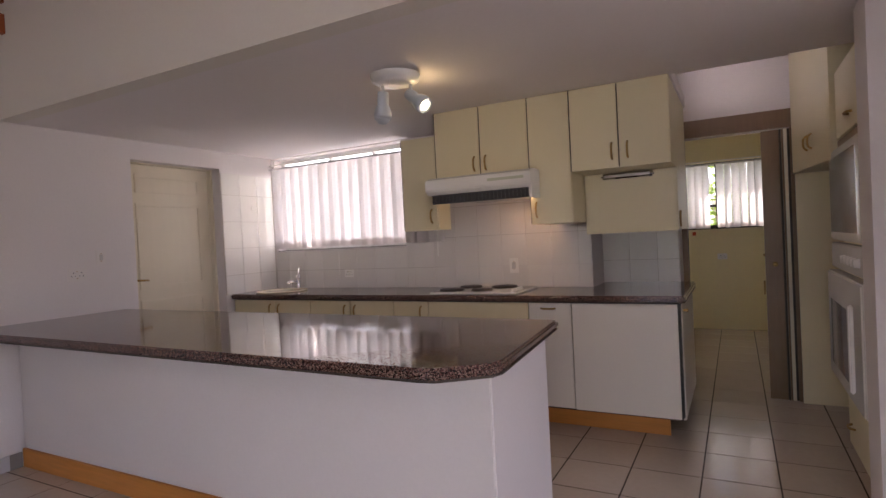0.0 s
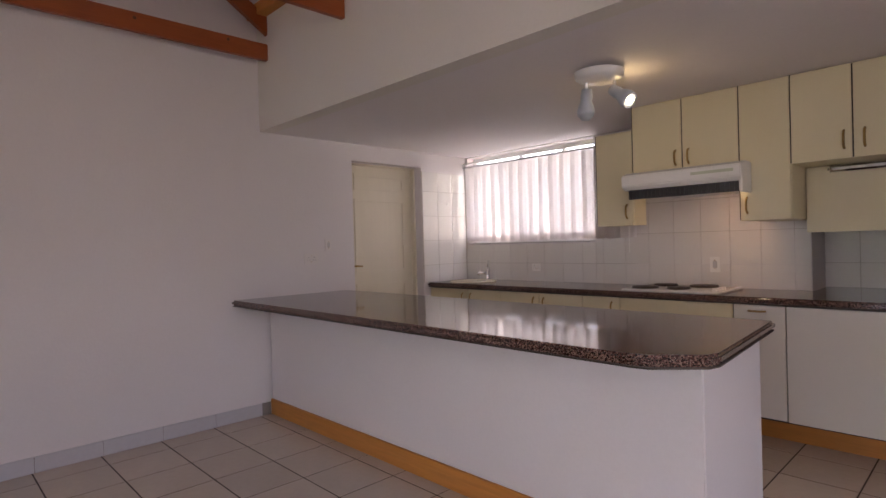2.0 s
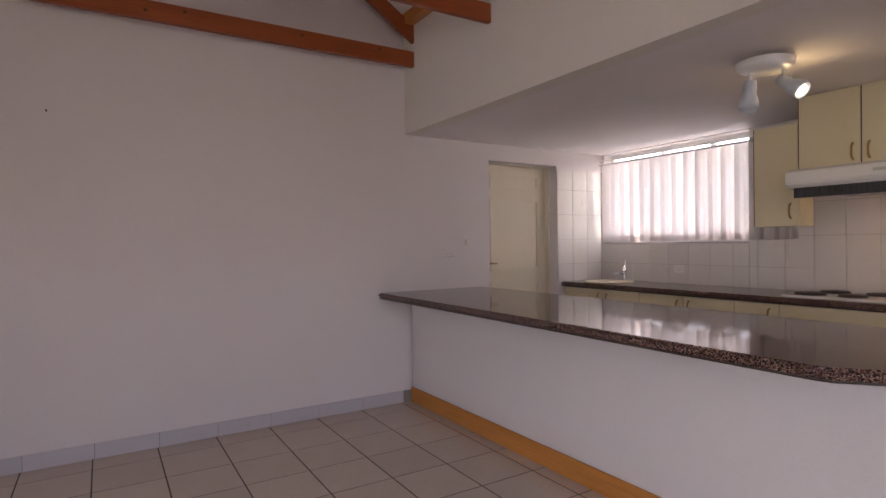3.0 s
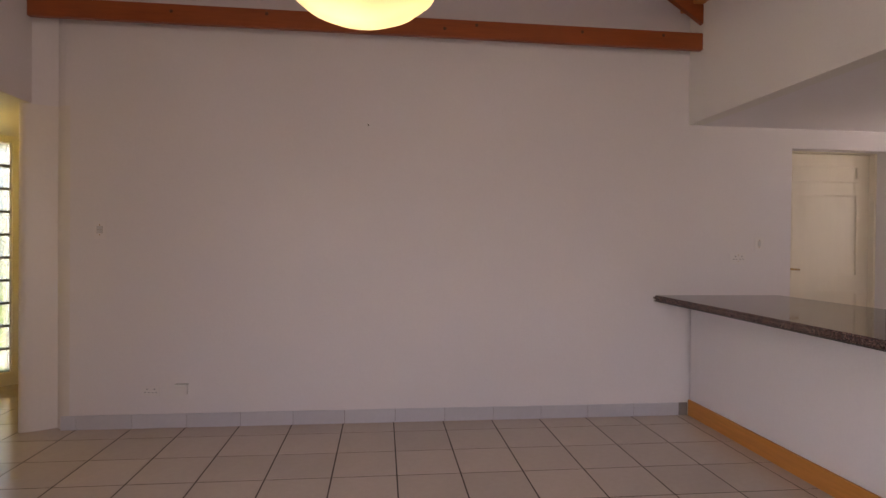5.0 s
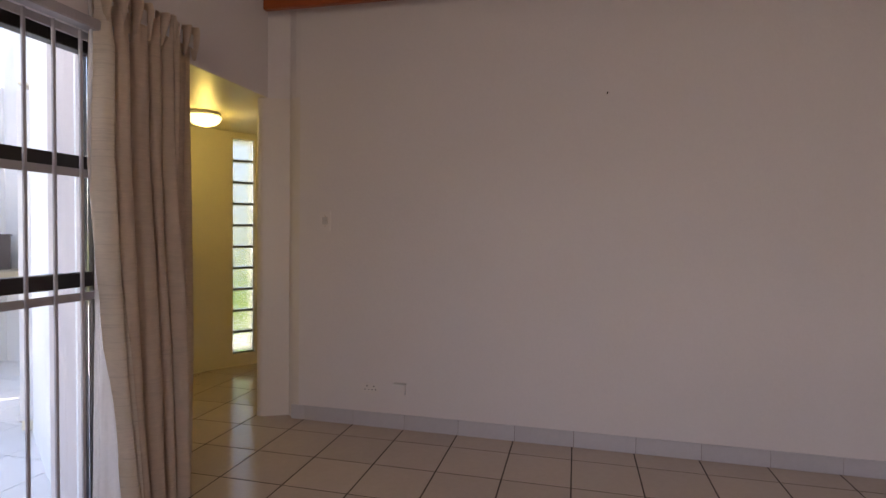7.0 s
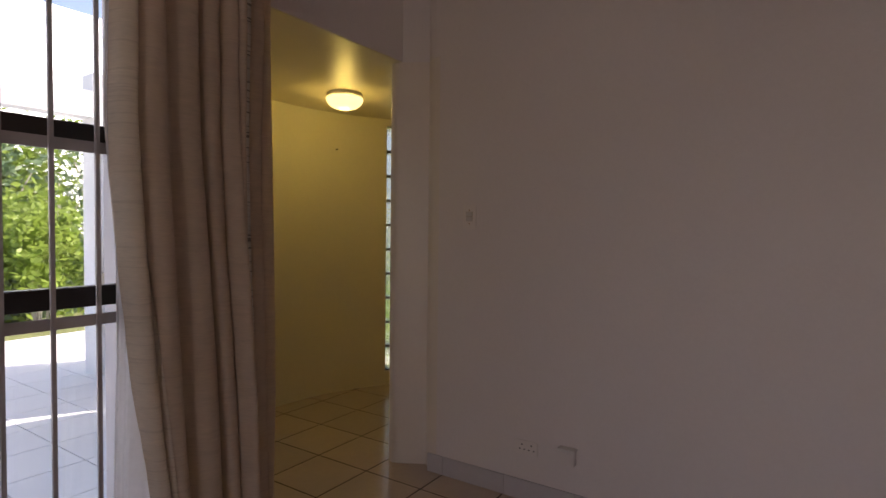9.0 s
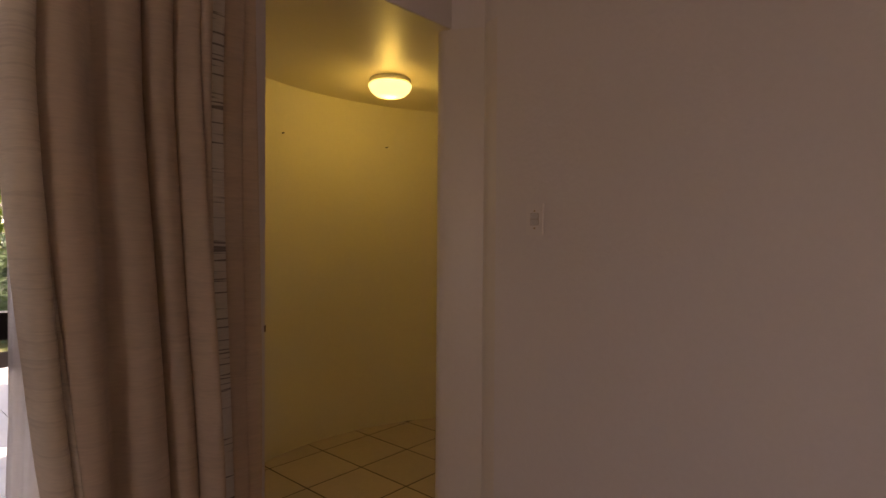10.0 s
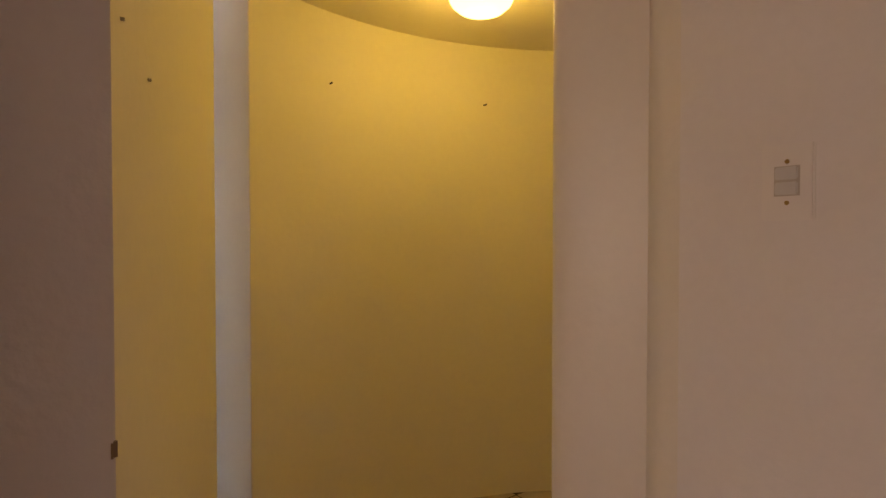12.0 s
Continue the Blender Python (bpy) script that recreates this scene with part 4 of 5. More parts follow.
for k in range(5):
    part("knob", turned([(0, 0.024), (0.02, 0.022), (0.024, 0.0)], (XO - 0.026, 4.56 + 0.09 * k, 1.10), 14, (-1, 0, 0)), WHITE, cp, smooth=True)
od = part("oven_door", boxes(((XO - 0.045, 4.44, 0.42), (XO + 0.02, 5.40, 1.015)), bevel=0.008), WHITE, ov, "white oven door")
part("oven_window", boxes(((XO - 0.049, 4.62, 0.50), (XO - 0.0455, 5.28, 0.86)), bevel=0.001), OVENG, od, "dark oven glass")
part("door_bar", boxes(((XO - 0.085, 4.49, 0.52), (XO - 0.065, 4.53, 0.92)), bevel=0.006), WHITE, od)
part("drawer_front", boxes(((XO, 4.43, 0.09), (XO + 0.018, 5.16, 0.40)), bevel=0.002), CREAM, ov)
pull(ov, 5.02, XO, 0.21, False, "x")
part("kick", boxes(((XO + 0.06, 4.42, 0), (XO + 0.08, 5.2, 0.08))), PINEX, ov)
fc = thing("fridge_cabinet", (0.53, 5.7, 1.645), "cream cabinet bridging an empty fridge bay", "cabinet")
bm = bmesh.new()
pts = [(0.575, 5.26), (0.462, 6.14), (1.24, 6.14), (1.24, 5.26)]
lo = [bm.verts.new((x, y, 1.645)) for x, y in pts]
hi = [bm.verts.new((x, y, 2.49)) for x, y in pts]
for i in range(4):
    j = (i + 1) % 4
    bm.faces.new((lo[i], lo[j], hi[j], hi[i]))
bm.faces.new(lo[::-1]), bm.faces.new(hi)
bmesh.ops.recalc_face_normals(bm, faces=bm.faces[:])
part("body", bm, CREAM, fc)
pull(fc, 5.72, 0.515, 1.80, True, "x")
pull(fc, 5.62, 0.528, 1.80, True, "x")
single("bay_panel", boxes(((0.475, 6.142, 0.0), (1.24, 6.165, 1.644))), CREAM, "plain cream side panel of the empty fridge bay", "panel")

# ---- sliding doors and burglar bars ----
sd = thing("sliding_door", (-0.6, -1.30, 0), "dark aluminium glazed sliding door behind steel bars", "door")
part("door_frame", boxes(((-2.519, -1.33, 2.00), (1.299, -1.27, 2.055)), ((-2.519, -1.33, 0), (1.299, -1.27, 0.04)), ((-2.519, -1.33, 0.04), (-2.497, -1.27, 2.00)),
                         ((1.25, -1.33, 0.04), (1.299, -1.27, 2.00)), ((-0.62, -1.33, 0.04), (-0.56, -1.27, 2.00)), bevel=0.003), ALU, sd)
for z0, z1 in ((1.505, 1.575), (1.035, 1.095)):
    part("transom", boxes(((-2.496, -1.325, z0), (-0.62, -1.275, z1)), bevel=0.003), ALU, sd)
    part("transom", boxes(((-0.56, -1.325, z0), (1.25, -1.275, z1)), bevel=0.003), ALU, sd)
for x0, x1 in ((-2.496, -0.62), (-0.56, 1.25)):
    for z0, z1 in ((0.04, 1.035), (1.095, 1.505), (1.575, 2.0)):
        p = part("pane", boxes(((x0, -1.302, z0), (x1, -1.298, z1))), GLASS, sd, "clear glass")
        p.visible_shadow = False
bb = thing("burglar_bars", (-0.6, -1.18, 0), "grey painted steel burglar bars inside the sliding door", "security bars")
for z in (2.03, 1.495, 1.010, 0.06):
    part("flat_bar", boxes(((-2.515, -1.185, z - 0.016), (1.29, -1.175, z + 0.016)), bevel=0.002), BARP, bb)
for k in range(32):
    x = -2.345 + 0.1135 * k
    part("upright_bar", boxes(((x - 0.006, -1.174, 0.03), (x + 0.006, -1.162, 2.045)), bevel=0.002), BARP, bb)
part("top_track", boxes(((-2.518, -1.16, 2.045), (1.30, -1.10, 2.085)), bevel=0.004), BARP, bb, "grey steel top track")

# ---- curtain ----
cu = thing("curtain", (-2.6, -1.10, 0.02), "drawn-back beige slub linen curtain with white lining", "curtain")


def edge_x(z):
    s = max(0.0, (1.6 - z) / 1.6)
    return -2.345 - 0.175 * s ** 1.15


def drape(x_of, x_end, y0, amp, folds, z0, z1, phase=0.0, nz=34, nx=150, pinch=True, gather=False, span=(0.0, 1.0)):
    bm = bmesh.new()
    cols = []
    for i in range(nx + 1):
        u = i / nx
        if not span[0] - 1e-6 <= u <= span[1] + 1e-6:
            continue
        col = []
        for k in range(nz + 1):
            z = z0 + (z1 - z0) * k / nz
            top = max(0.0, (z - (z1 - 0.22)) / 0.22) if pinch else 0
            xa = x_of(z)
            a = amp * (0.55 + 0.9 * abs(noise.noise(Vector((u * 3.1, 0.2 * z, phase + 4)))) * 1.6) * (1 - 0.65 * top)
            ph = 2 * math.pi * folds * (u + 0.07 * math.sin(7.3 * u + phase) + 0.02 * math.sin(1.9 * z + 6 * u)) + phase
            s = math.sin(ph)
            y = y0 + a * (abs(s) ** 0.75) * (1 if s > 0 else -1) + 0.014 * noise.noise(Vector((u * 9, z * 0.8, phase))) + top * 0.012 * math.sin(2 * math.pi * 17 * u)
            y += 0.0016 * noise.noise(Vector((u * 3, z * 38, 3.0))) + 0.003 * noise.noise(Vector((u * 25, z * 6, 7.0)))
            x = xa + (x_end(z) - xa) * u
            if gather:
                # the leading edge turns back to the window; past the folds a single flat width runs to the wall
                k1 = min(1.0, max(0.0, (u - 0.725) / 0.03))
                k1 = k1 * k1 * (3 - 2 * k1)
                k0 = max(0.0, 1 - u / 0.13)
                y += 0.045 * math.exp(-((u - 0.69) / 0.035) ** 2)
                y = y * (1 - k1) + k1 * (y0 - 0.032 + 0.2 * (y - y0)) - 0.055 * k0 * k0
                y = max(y, -1.152)
            x += 0.012 * math.cos(ph) * (1 - top)
            zz = z + top * 0.022 * math.sin(2 * math.pi * 11 * u)
            col.append(bm.verts.new((x, y, zz)))
        cols.append(col)
    for p, q in zip(cols, cols[1:]):
        for k in range(nz):
            bm.faces.new((p[k], q[k], q[k + 1], p[k + 1]))
    bmesh.ops.recalc_face_normals(bm, faces=bm.faces[:])
    return bm


def thicken(ob, t):
    m = ob.modifiers.new("thickness", "SOLIDIFY")
    m.thickness = t
    return ob


CY = -1.098                                   # the line the curtain hangs on
# two widths take the paler linen in place of light coming through
for nm, s0, s1, mt, lb in (("leading_width", 0.02, 0.15, LEAD, "translucent leading width, coloured paler as if backlit"), ("gathered_cloth", 0.15, 0.745, LINEN, ""),
                           ("thin_width", 0.745, 0.85, BACKLIT, "width coloured pale as if backlit, with dark slub threads"), ("end_width", 0.85, 1.0, LINEN, "")):
    thicken(part(nm, drape(edge_x, lambda z: -2.913 - 0.006 * math.sin(3 * z), CY, 0.032, 8.5, 0.02, 2.215, 0.6, nz=90, nx=200, gather=True, span=(s0, s1)), mt, cu, lb, True), 0.002)
thicken(part("lining", drape(lambda z: -2.372 + 0.03 * max(0, 1 - z / 0.9), lambda z: -2.60, -1.146, 0.008, 2.5, 0.03, 2.12, 1.4, nx=70, pinch=False), LINING, cu, "white lining", True), 0.0015)
hem = drape(edge_x, lambda z: -2.913 - 0.006 * math.sin(3 * z), CY, 0.032, 8.5, 0.02, 2.215, 0.6, nz=90, nx=200, gather=True, span=(0.0, 0.02))
thicken(part("hem", hem, LINING, cu, "pale stitched hem down the leading edge", True), 0.006)
# gathered heading: white tape with cloth pleats standing out of it
for k in range(8):
    x = -2.385 - 0.072 * k
    lean = 0.018 * math.sin(2.7 * k + 0.4)
    bm = bmesh.new()
    w, d = 0.013 + 0.004 * math.sin(k * 1.9), 0.040
    ring = []
    for z, wd, up in ((2.085, 0.25, 0.0), (2.15, 0.75, 0.3), (2.205, 1.0, 0.8), (2.232 + 0.008 * math.sin(3.1 * k), 0.85, 1.0)):
        ring.append([bm.verts.new((x + lean * up + a * w * wd, CY + 0.012 + b * d * wd, z)) for a, b in ((-1, -0.4), (-0.55, 0.75), (0, 1.0), (0.55, 0.75), (1, -0.4))])
    for p, q in zip(ring, ring[1:]):
        for i in range(4):
            bm.faces.new((p[i], p[i + 1], q[i + 1], q[i]))
    bmesh.ops.recalc_face_normals(bm, faces=bm.faces[:])
    thicken(part("pleat", bm, LINEN, cu, "", True), 0.002)
    if k in (2, 4, 5, 6):
        part("heading_tape", boxes(((x - 0.056, CY + 0.020, 2.135), (x - 0.018, CY + 0.022, 2.20))), LINING, cu, "white heading tape")
cr = thing("curtain_rail", (-1.0, -1.11, 2.21), "slim white curtain rail above the sliding door", "rail")
part("track", boxes(((-2.86, -1.125, 2.165), (1.4, -1.105, 2.185)), bevel=0.003), PLASTIC, cr)
for x in (-2.8, -1.4, 0.0, 1.3):
    part("bracket", boxes(((x - 0.01, YH + 0.001, 2.165), (x + 0.01, -1.126, 2.182))), PLASTIC, cr)

# ---- lamps ----
PX, PY, PZ = -1.5, 0.912, 1.855
pe = thing("pendant_lamp", (PX, PY, PZ), "lit alabaster glass bowl pendant lamp", "lamp")
part("bowl", turned([(0, PZ), (0.05, PZ + 0.003), (0.10, PZ + 0.014), (0.15, PZ + 0.037), (0.19, PZ + 0.070), (0.212, PZ + 0.105), (0.214, PZ + 0.113),
                     (0.208, PZ + 0.111), (0.182, PZ + 0.073), (0.143, PZ + 0.045), (0.08, PZ + 0.020), (0, PZ + 0.014)], (PX, PY, 0), 48), ALAB, pe, "mottled cream glass bowl", True).visible_shadow = False
part("rim", turned([(0.208, PZ + 0.108), (0.218, PZ + 0.110), (0.218, PZ + 0.117), (0.208, PZ + 0.117)], (PX, PY, 0), 48), BRASS, pe, "thin brass rim", True)
part("bulb", turned([(0, PZ + 0.03), (0.022, PZ + 0.038), (0.03, PZ + 0.06), (0.022, PZ + 0.085), (0.013, PZ + 0.12), (0.013, PZ + 0.16), (0, PZ + 0.16)], (PX, PY, 0), 20), BULB, pe, "glowing bulb", True).visible_shadow = False
for k in range(3):
    a = 2 * math.pi * k / 3
    part("chain", tube((PX + 0.21 * math.cos(a), PY + 0.21 * math.sin(a), PZ + 0.114), (PX, PY, PZ + 0.5), 0.004), BRASS, pe)
part("rod", tube((PX, PY, PZ + 0.15), (PX, PY, 4.49), 0.007), BRASS, pe)
hl = thing("ceiling_lamp", (LX, LY, 2.056), "round opal glass ceiling lamp glowing yellow", "lamp")
part("base", turned([(0.110, ZH), (0.116, ZH - 0.006), (0.117, 2.134), (0.110, 2.130), (0, 2.130)], (LX, LY, 0), 40), WHITE, hl, smooth=True)
part("shade", turned([(0.121, 2.129), (0.120, 2.118), (0.108, 2.094), (0.082, 2.072), (0.045, 2.060), (0, 2.056)], (LX, LY, 0), 40), OPAL, hl, "glowing opal glass dome", True).visible_shadow = False
for a, z in ((281.1, 1.876), (251.5, 1.886)):
    p = arc(a)
    single("nail", tube((p.x, p.y + 0.02, z), (p.x, p.y - 0.01, z), 0.0035), EDGE, "small dark old nail in the curved wall", "nail")
single("strike_plate", boxes(((-3.055, -1.334, 0.966), (-3.042, -1.318, 0.996)), bevel=0.005), BROWN, "rusty strike hole in the door jamb", "strike plate")
for y, z, a in ((-1.64, 1.64, 0), (-1.78, 1.575, 0)):
    t = (y + 1.60) / (f.y + 1.60)
    x = -3.075 + (f.x + 3.075) * t
    single("wall_plug", tube((x - 0.006, y, z), (x + 0.02, y, z), 0.0035), STONE, "old wall plug in the hall side wall", "plug")

# ---- patio and garden ----
setting("ground", boxes(((-60, -140, -0.30), (60, 60, -0.16))), LAWN, "dry lawn reaching to the garden hedge")
patio = setting("patio", boxes(((-6.5, -7.0, -0.155), (4.0, -1.39, -0.032))), WGROUT, "white-grey patio tiles in the sun")
# side wall raised out of view to 3.2 to shade the rear wall
setting("wall_patio", boxes(((-4.95, -4.80, -0.03), (-3.86, -4.60, 2.58)), ((-4.95, -4.60, -0.03), (-4.72, -2.9, 3.2)), ((-3.859, -4.78, 2.20), (4.0, -4.60, 2.42)), ((3.8, -4.78, -0.03), (4.0, -4.60, 2.20))), RENDERW, "white rendered patio wall and beam")
single("stone_shelf", slab(bmesh.new(), [(-4.718, -4.598), (-3.88, -4.598), (-3.88, -4.16), (-4.718, -4.16)], 0.745, 0.875, 0.012), STONE, "rough mottled stone shelf built into the patio corner", "shelf")
wc = thing("watering_can", (-4.16, -4.32, 0.875), "pale turquoise plastic can on the stone shelf", "can")
part("body", turned([(0, 0.876), (0.098, 0.877), (0.103, 0.89), (0.100, 0.90), (0.097, 0.99), (0.082, 1.09), (0.066, 1.15), (0.060, 1.165), (0, 1.168)], (-4.16, -4.32, 0), 24), CANP, wc, smooth=True)
part("foot_ring", turned([(0.100, 0.8755), (0.108, 0.877), (0.108, 0.893), (0.103, 0.895)], (-4.16, -4.32, 0), 24), WHITE, wc, "white foot ring", True)
bm = tube((-4.13, -4.32, 1.16), (-4.135, -4.32, 1.225), 0.012)
tube((-4.135, -4.32, 1.225), (-4.215, -4.32, 1.232), 0.012, bm)
tube((-4.215, -4.32, 1.232), (-4.262, -4.32, 1.10), 0.011, bm)
tube((-4.262, -4.32, 1.10), (-4.25, -4.32, 0.99), 0.011, bm)
part("handle", bm, WHITE, wc, "white bowed handle", True)
pt = thing("flower_pot", (-4.10, -4.47, 0.875), "small terracotta pot with a low green plant", "pot")
part("pot", turned([(0, 0.876), (0.06, 0.876), (0.085, 1.08), (0.098, 1.085), (0.098, 1.15), (0.086, 1.15), (0.08, 1.10), (0, 1.10)], (-4.10, -4.47, 0), 20), POTP, pt, smooth=True)
box_pot = thing("square_planter", (-4.52, -4.46, 0.875), "dark grey-brown square planter on the stone shelf", "pot")
bm = boxes(((-4.60, -4.55, 0.876), (-4.44, -4.38, 1.18)), bevel=0.006)
part("body", bm, POTD, box_pot)
part("rim", boxes(((-4.607, -4.557, 1.1801), (-4.433, -4.373, 1.198)), bevel=0.004), POTD, box_pot)
bk = thing("woven_basket", (-3.97, -4.36, 0.875), "striped woven basket on the stone shelf", "basket")
for k in range(6):
    part("band", turned([(0.072, 0.876 + 0.029 * k), (0.082, 0.884 + 0.029 * k), (0.082, 0.897 + 0.029 * k), (0.072, 0.904 + 0.029 * k)], (-3.97, -4.36, 0), 20), (STONE, POTP)[k % 2], bk, smooth=True)
part("floor", turned([(0, 0.878), (0.074, 0.878), (0.074, 0.886), (0, 0.886)], (-3.97, -4.36, 0), 20), STONE, bk)
vent = thing("air_vent", (-4.5, -4.59, 0.30), "white louvred air vent low on the patio wall", "vent")
part("frame", boxes(((-4.59, -4.599, 0.295), (-4.41, -4.590, 0.315)), ((-4.59, -4.599, 0.415), (-4.41, -4.590, 0.435)), ((-4.59, -4.599, 0.315), (-4.575, -4.590, 0.415)), ((-4.425, -4.599, 0.315), (-4.41, -4.590, 0.415))), PLASTIC, vent)
for k in range(5):
    part("louvre", boxes(((-4.574, -4.599, 0.320 + 0.019 * k), (-4.426, -4.592, 0.331 + 0.019 * k))), PLASTIC, vent)


def leaves(n, spread, mat_seed, size):
    """Many small bent leaves filling an uneven crown."""
    rnd = random.Random(mat_seed)
    verts, faces = [], []
    blobs = [(rnd.uniform(-1, 1), rnd.uniform(-1, 1), rnd.uniform(0.15, 1.0), rnd.uniform(0.25, 0.5)) for _ in range(26)]
    for _ in range(n):
        bx, by, bz, br = rnd.choice(blobs)
        d = Vector((rnd.gauss(0, 1), rnd.gauss(0, 1), rnd.gauss(0, 1))).normalized() * br * rnd.uniform(0.6, 1.05)
        c = Vector(((bx + d.x) * spread[0], (by + d.y) * spread[1], max(0.02, (bz + d.z) * spread[2])))
        a = Vector((rnd.gauss(0, 1), rnd.gauss(0, 1), rnd.gauss(0, 0.6))).normalized()
        b = a.cross(Vector((rnd.gauss(0, 1), rnd.gauss(0, 1), rnd.gauss(0, 1)))).normalized()
        s = size * rnd.uniform(0.6, 1.3)
        i = len(verts)
        verts += [c - a * s, c + b * s * 0.45, c + a * s, c - b * s * 0.45]
        faces += [(i, i + 1, i + 2), (i, i + 2, i + 3)]
    me = bpy.data.meshes.new("leaves")
    me.from_pydata([tuple(v) for v in verts], [], faces)
    return me


def shrub(name, at, spread, n, seed, mat, size, label, bare=0):
    t = thing(name, at, label, "shrub")
    rnd = random.Random(seed)
    bm = bmesh.new()
    for k in range(9 + bare):
        p = Vector((rnd.uniform(-0.5, 0.5) * spread[0] * 0.5, rnd.uniform(-0.5, 0.5) * spread[1] * 0.5, -0.02))
        for _ in range(4):
            q = p + Vector((rnd.uniform(-0.22, 0.22) * spread[0], rnd.uniform(-0.22, 0.22) * spread[1], rnd.uniform(0.15, 0.32) * spread[2]))
            tube(p, q, 0.022 * (1 - 0.15 * _), bm, 5, 0.016 * (1 - 0.15 * _))
            p = q
    part("branches", shifted(bm, at), TWIG, t)
    if n:
        me = leaves(n, spread, seed, size)
        me.materials.append(mat)
        ob = new("crown", me)
        ob.parent = t
    return t


def shifted(bm, at):
    bmesh.ops.translate(bm, vec=Vector(at), verts=bm.verts[:])
    return bm


me = leaves(420, (0.07, 0.07, 0.10), 21, 0.022)
me.materials.append(LEAFB)
plant = new("plant", me)
plant.parent = pt
plant.location = Vector((-4.10, -4.47, 1.10)) - Vector(pt.location)
# added emissive board, whitens the sky behind the shrubs
setting("backdrop", boxes(((-90, -125.5, -0.3), (60, -125, 45))), BACKGLOW, "glowing white board added to whiten the distance beyond the garden")
shrub("garden_shrub", (-5.05, -9.0, -0.16), (0.6, 0.7, 1.6), 4500, 3, LEAFA, 0.07, "bright yellow-green garden shrub in sunlight")
shrub("garden_shrub", (-4.3, -11.8, -0.16), (2.4, 0.9, 2.9), 12000, 14, LEAFA, 0.075, "dense sunlit garden shrub behind the others")
shrub("garden_shrub", (-3.4, -9.4, -0.16), (1.2, 0.8, 1.15), 6000, 4, LEAFB, 0.06, "dark green low garden shrub")
shrub("garden_shrub", (-6.0, -10.5, -0.16), (1.3, 1.0, 2.4), 7000, 5, LEAFB, 0.07, "tall dark green garden shrub")
shrub("garden_shrub", (-2.0, -11.0, -0.16), (1.6, 1.0, 2.6), 700, 6, LEAFB, 0.05, "bare tangled grey garden bush", 26)
shrub("garden_shrub", (-3.6, -11.5, -0.16), (2.2, 1.0, 3.2), 900, 7, LEAFB, 0.05, "bare leggy garden bush behind the hedge", 40)
shrub("garden_shrub", (0.3, -10.5, -0.16), (1.4, 1.0, 2.2), 5000, 8, LEAFA, 0.07, "leafy green garden shrub")
shrub("window_shrub", (0.0, 10.15, -0.16), (0.5, 0.3, 2.0), 2500, 9, LEAFA, 0.06, "green shrub outside the scullery window")
shrub("hall_shrub", (-6.4, -3.5, -0.16), (0.6, 0.6, 0.75), 2500, 10, LEAFA, 0.06, "low green shrub outside the hall slit window")

# ---- wall tiles ----
def wall_tiles(parent, plane, at, u0, u1, z0, z1, w, h, ou, oz):
    """Glazed tiles of w by h on a wall, cut at its ends."""
    k0, k1 = math.floor((u0 - ou) / w), math.ceil((u1 - ou) / w)
    j0, j1 = math.floor((z0 - oz) / h), math.ceil((z1 - oz) / h)
    cache = {}
    for k in range(k0, k1):
        for j in range(j0, j1):
            a, b = max(u0, ou + k * w), min(u1, ou + (k + 1) * w)
            c, d = max(z0, oz + j * h), min(z1, oz + (j + 1) * h)
            if b - a < 0.012 or d - c < 0.012:
                continue
            key = (round(b - a, 3), round(d - c, 3))
            if key not in cache:
                g = 0.0014
                if plane == "n":
                    bm = box(bmesh.new(), (g, -0.0085, g), (b - a - g, -0.003, d - c - g), 0.0012)
                else:
                    bm = box(bmesh.new(), (0.003, g, g), (0.0085, b - a - g, d - c - g), 0.0012)
                cache[key] = mesh_of("wall_tile", bm, WTILE)
            ob = new("wall_tile", cache[key])
            ob.location = (a, at, c) if plane == "n" else (at, a, c)
            ob.parent = parent


sb = setting("trim_splashback", boxes(((XW - 0.012, YN - 0.003, 0.903), (-2.07, YN + 0.001, 1.254)), ((-2.43, YN - 0.003, 1.254), (-0.846, YN + 0.001, 1.72)),
                                      ((-0.845, YR - 0.003, 0.903), (-0.286, YR + 0.001, 1.30)), ((XW - 0.013, 4.926, 0.903), (XW - 0.009, YN, 2.0))), WGROUT, "white glazed splashback tiles")
wall_tiles(sb, "n", YN, XW - 0.012, -2.43, 0.903, 1.254, 0.203, 0.2435, -1.955, 1.073)
wall_tiles(sb, "n", YN, -2.43, -0.846, 0.903, 1.72, 0.203, 0.2435, -1.955, 1.073)
wall_tiles(sb, "n", YR, -0.844, -0.287, 0.903, 1.30, 0.203, 0.2435, -0.845, 1.073)
wall_tiles(sb, "w", XW - 0.012, 4.93, YN - 0.01, 0.903, 2.0, 0.203, 0.2435, 4.93, 1.073)

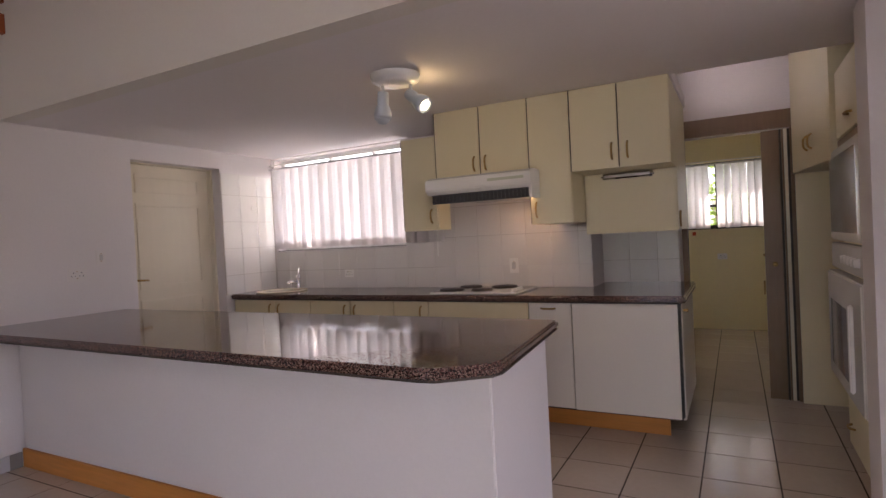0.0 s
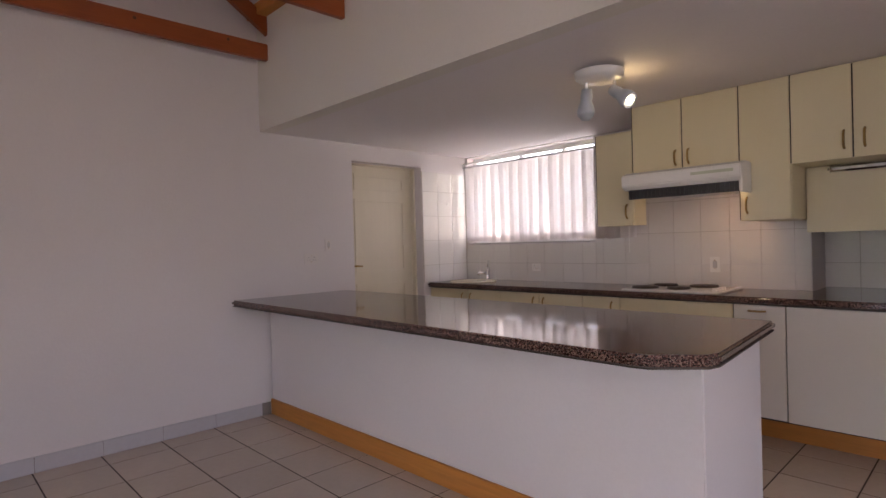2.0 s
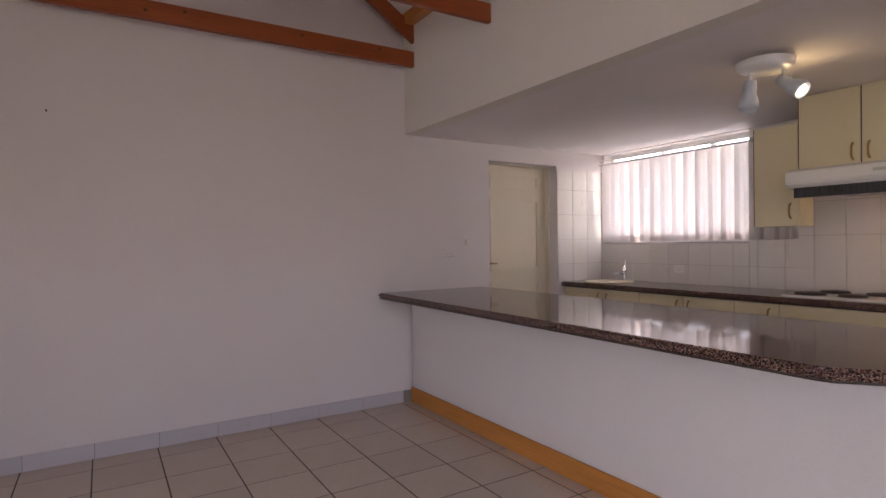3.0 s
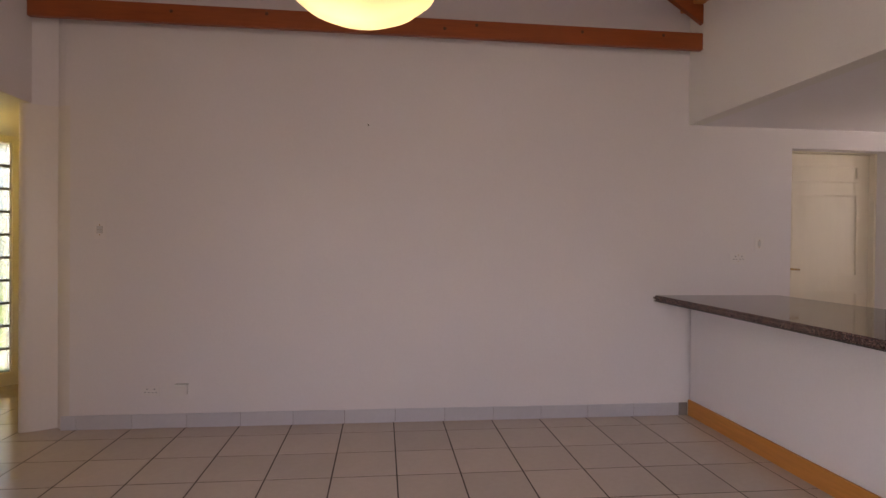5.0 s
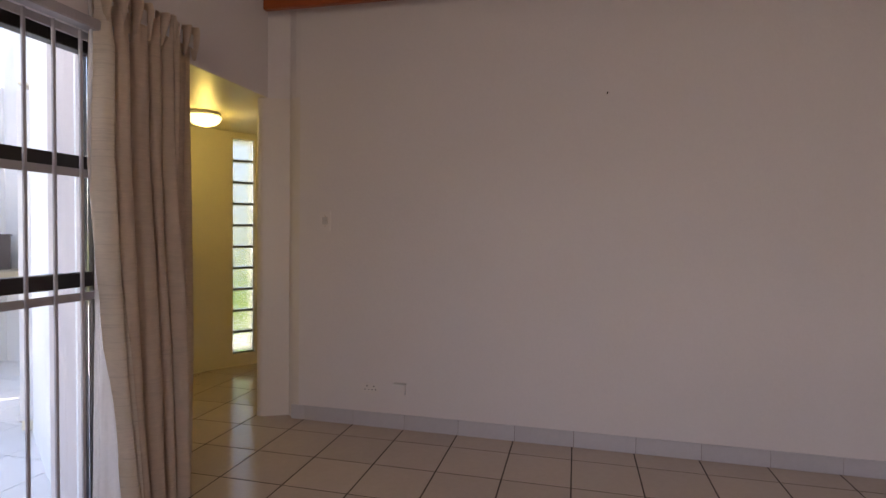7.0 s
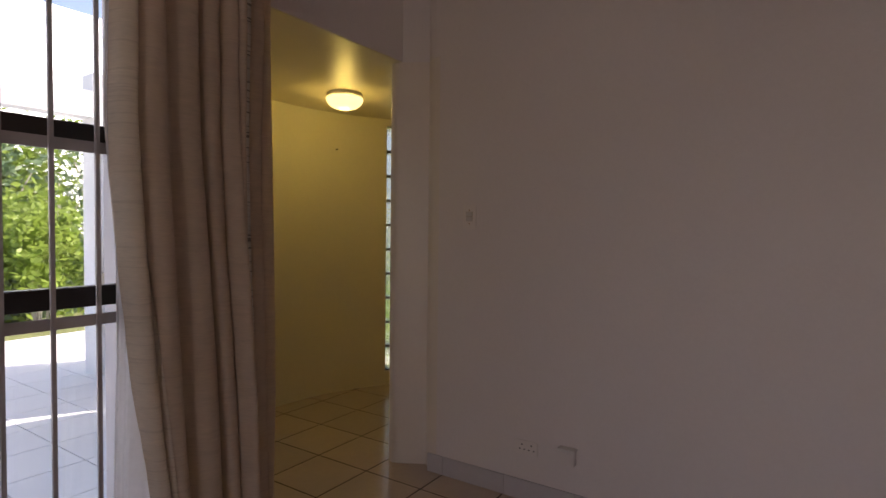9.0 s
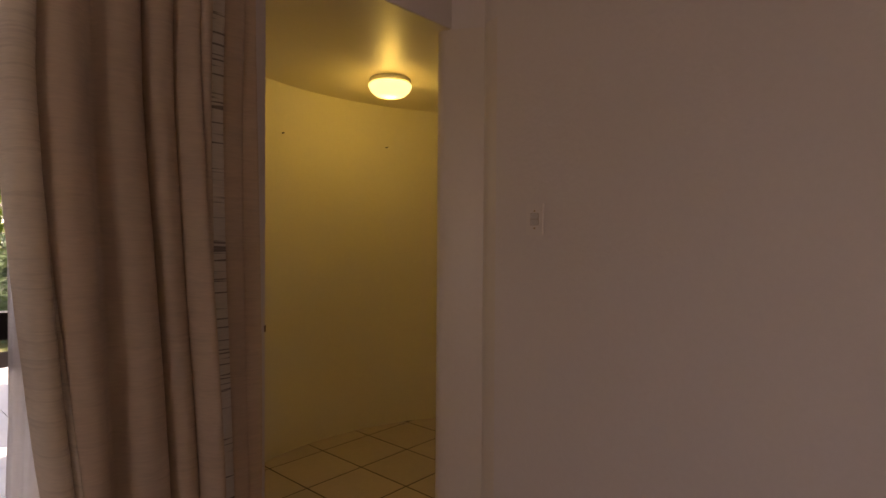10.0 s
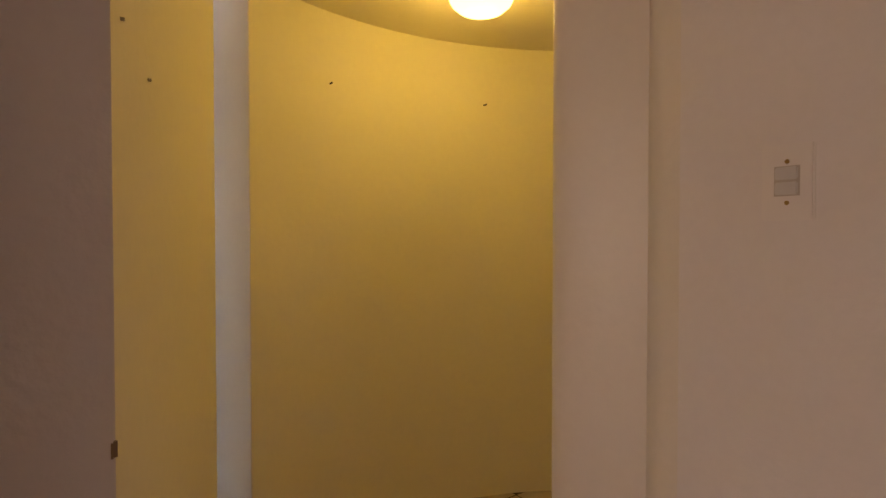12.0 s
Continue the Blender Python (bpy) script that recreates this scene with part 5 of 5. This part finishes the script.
# ---- floor tiles ----
def floor_tiles(parent, zones, near, p, ox, oy, mat, z=-0.006, thick=0.006, gap=0.0075, name="floor_tile", limit=300, keep=None):
    """Square tiles; those in the near zone are objects of their own, the rest one mesh."""
    side = p - gap
    bm = bmesh.new()
    box(bm, (0, 0, 0), (side, side, thick), 0.0012)
    me = mesh_of(name, bm, mat)
    rest_v, rest_f, count = [], [], 0
    for x0, y0, x1, y1 in zones:
        for i in range(math.floor((x0 - ox) / p), math.ceil((x1 - ox) / p)):
            for j in range(math.floor((y0 - oy) / p), math.ceil((y1 - oy) / p)):
                ax, ay = max(x0, ox + i * p), max(y0, oy + j * p)
                bx, by = min(x1, ox + i * p + side), min(y1, oy + j * p + side)
                if bx - ax < 0.02 or by - ay < 0.02 or (keep and not keep((ax + bx) / 2, (ay + by) / 2)):
                    continue
                whole = abs(bx - ax - side) < 1e-6 and abs(by - ay - side) < 1e-6
                if whole and near[0] < ax and bx < near[2] and near[1] < ay and by < near[3] and count < limit:
                    ob = new(name, me)
                    ob.location = (ax, ay, z)
                    ob.parent = parent
                    count += 1
                else:
                    k = len(rest_v)
                    rest_v += [(ax, ay, z), (bx, ay, z), (bx, by, z), (ax, by, z), (ax, ay, z + thick), (bx, ay, z + thick), (bx, by, z + thick), (ax, by, z + thick)]
                    rest_f += [(k + 4, k + 5, k + 6, k + 7), (k, k + 1, k + 5, k + 4), (k + 1, k + 2, k + 6, k + 5), (k + 2, k + 3, k + 7, k + 6), (k + 3, k, k + 4, k + 7)]
    rm = bpy.data.meshes.new(name + "s_beyond")
    rm.from_pydata(rest_v, [], rest_f)
    rm.materials.append(mat)
    ob = new("outer_tiles", rm)
    ob.parent = parent
    tagged(ob, kind="stuff")


floor_tiles(floor_room, [(-6.2, -3.1, 3.28, 3.28)], (-5.0, -2.8, -0.3, 3.3), 0.3535, -3.40, 0.005, FLOOR,
            keep=lambda x, y: (x > XW - 0.2 and y > -1.25) or (x < -2.9 and y < -0.8 and math.hypot(x - HC.x, y - HC.y) < 1.66 and x * 0.818 - y * 0.575 < -1.38))
floor_tiles(floor_kitchen, [(XW - 0.25, 3.29, 3.28, 9.19)], (-1.2, 3.5, 1.0, 9.2), 0.352, -0.108, 4.608, FLOOR)
floor_tiles(patio, [(-6.4, -6.95, 3.9, -1.40)], (-5.2, -5.0, -1.0, -1.4), 0.40, -2.2, -1.6, PATIO, -0.032, 0.012, 0.006, "patio_tile")
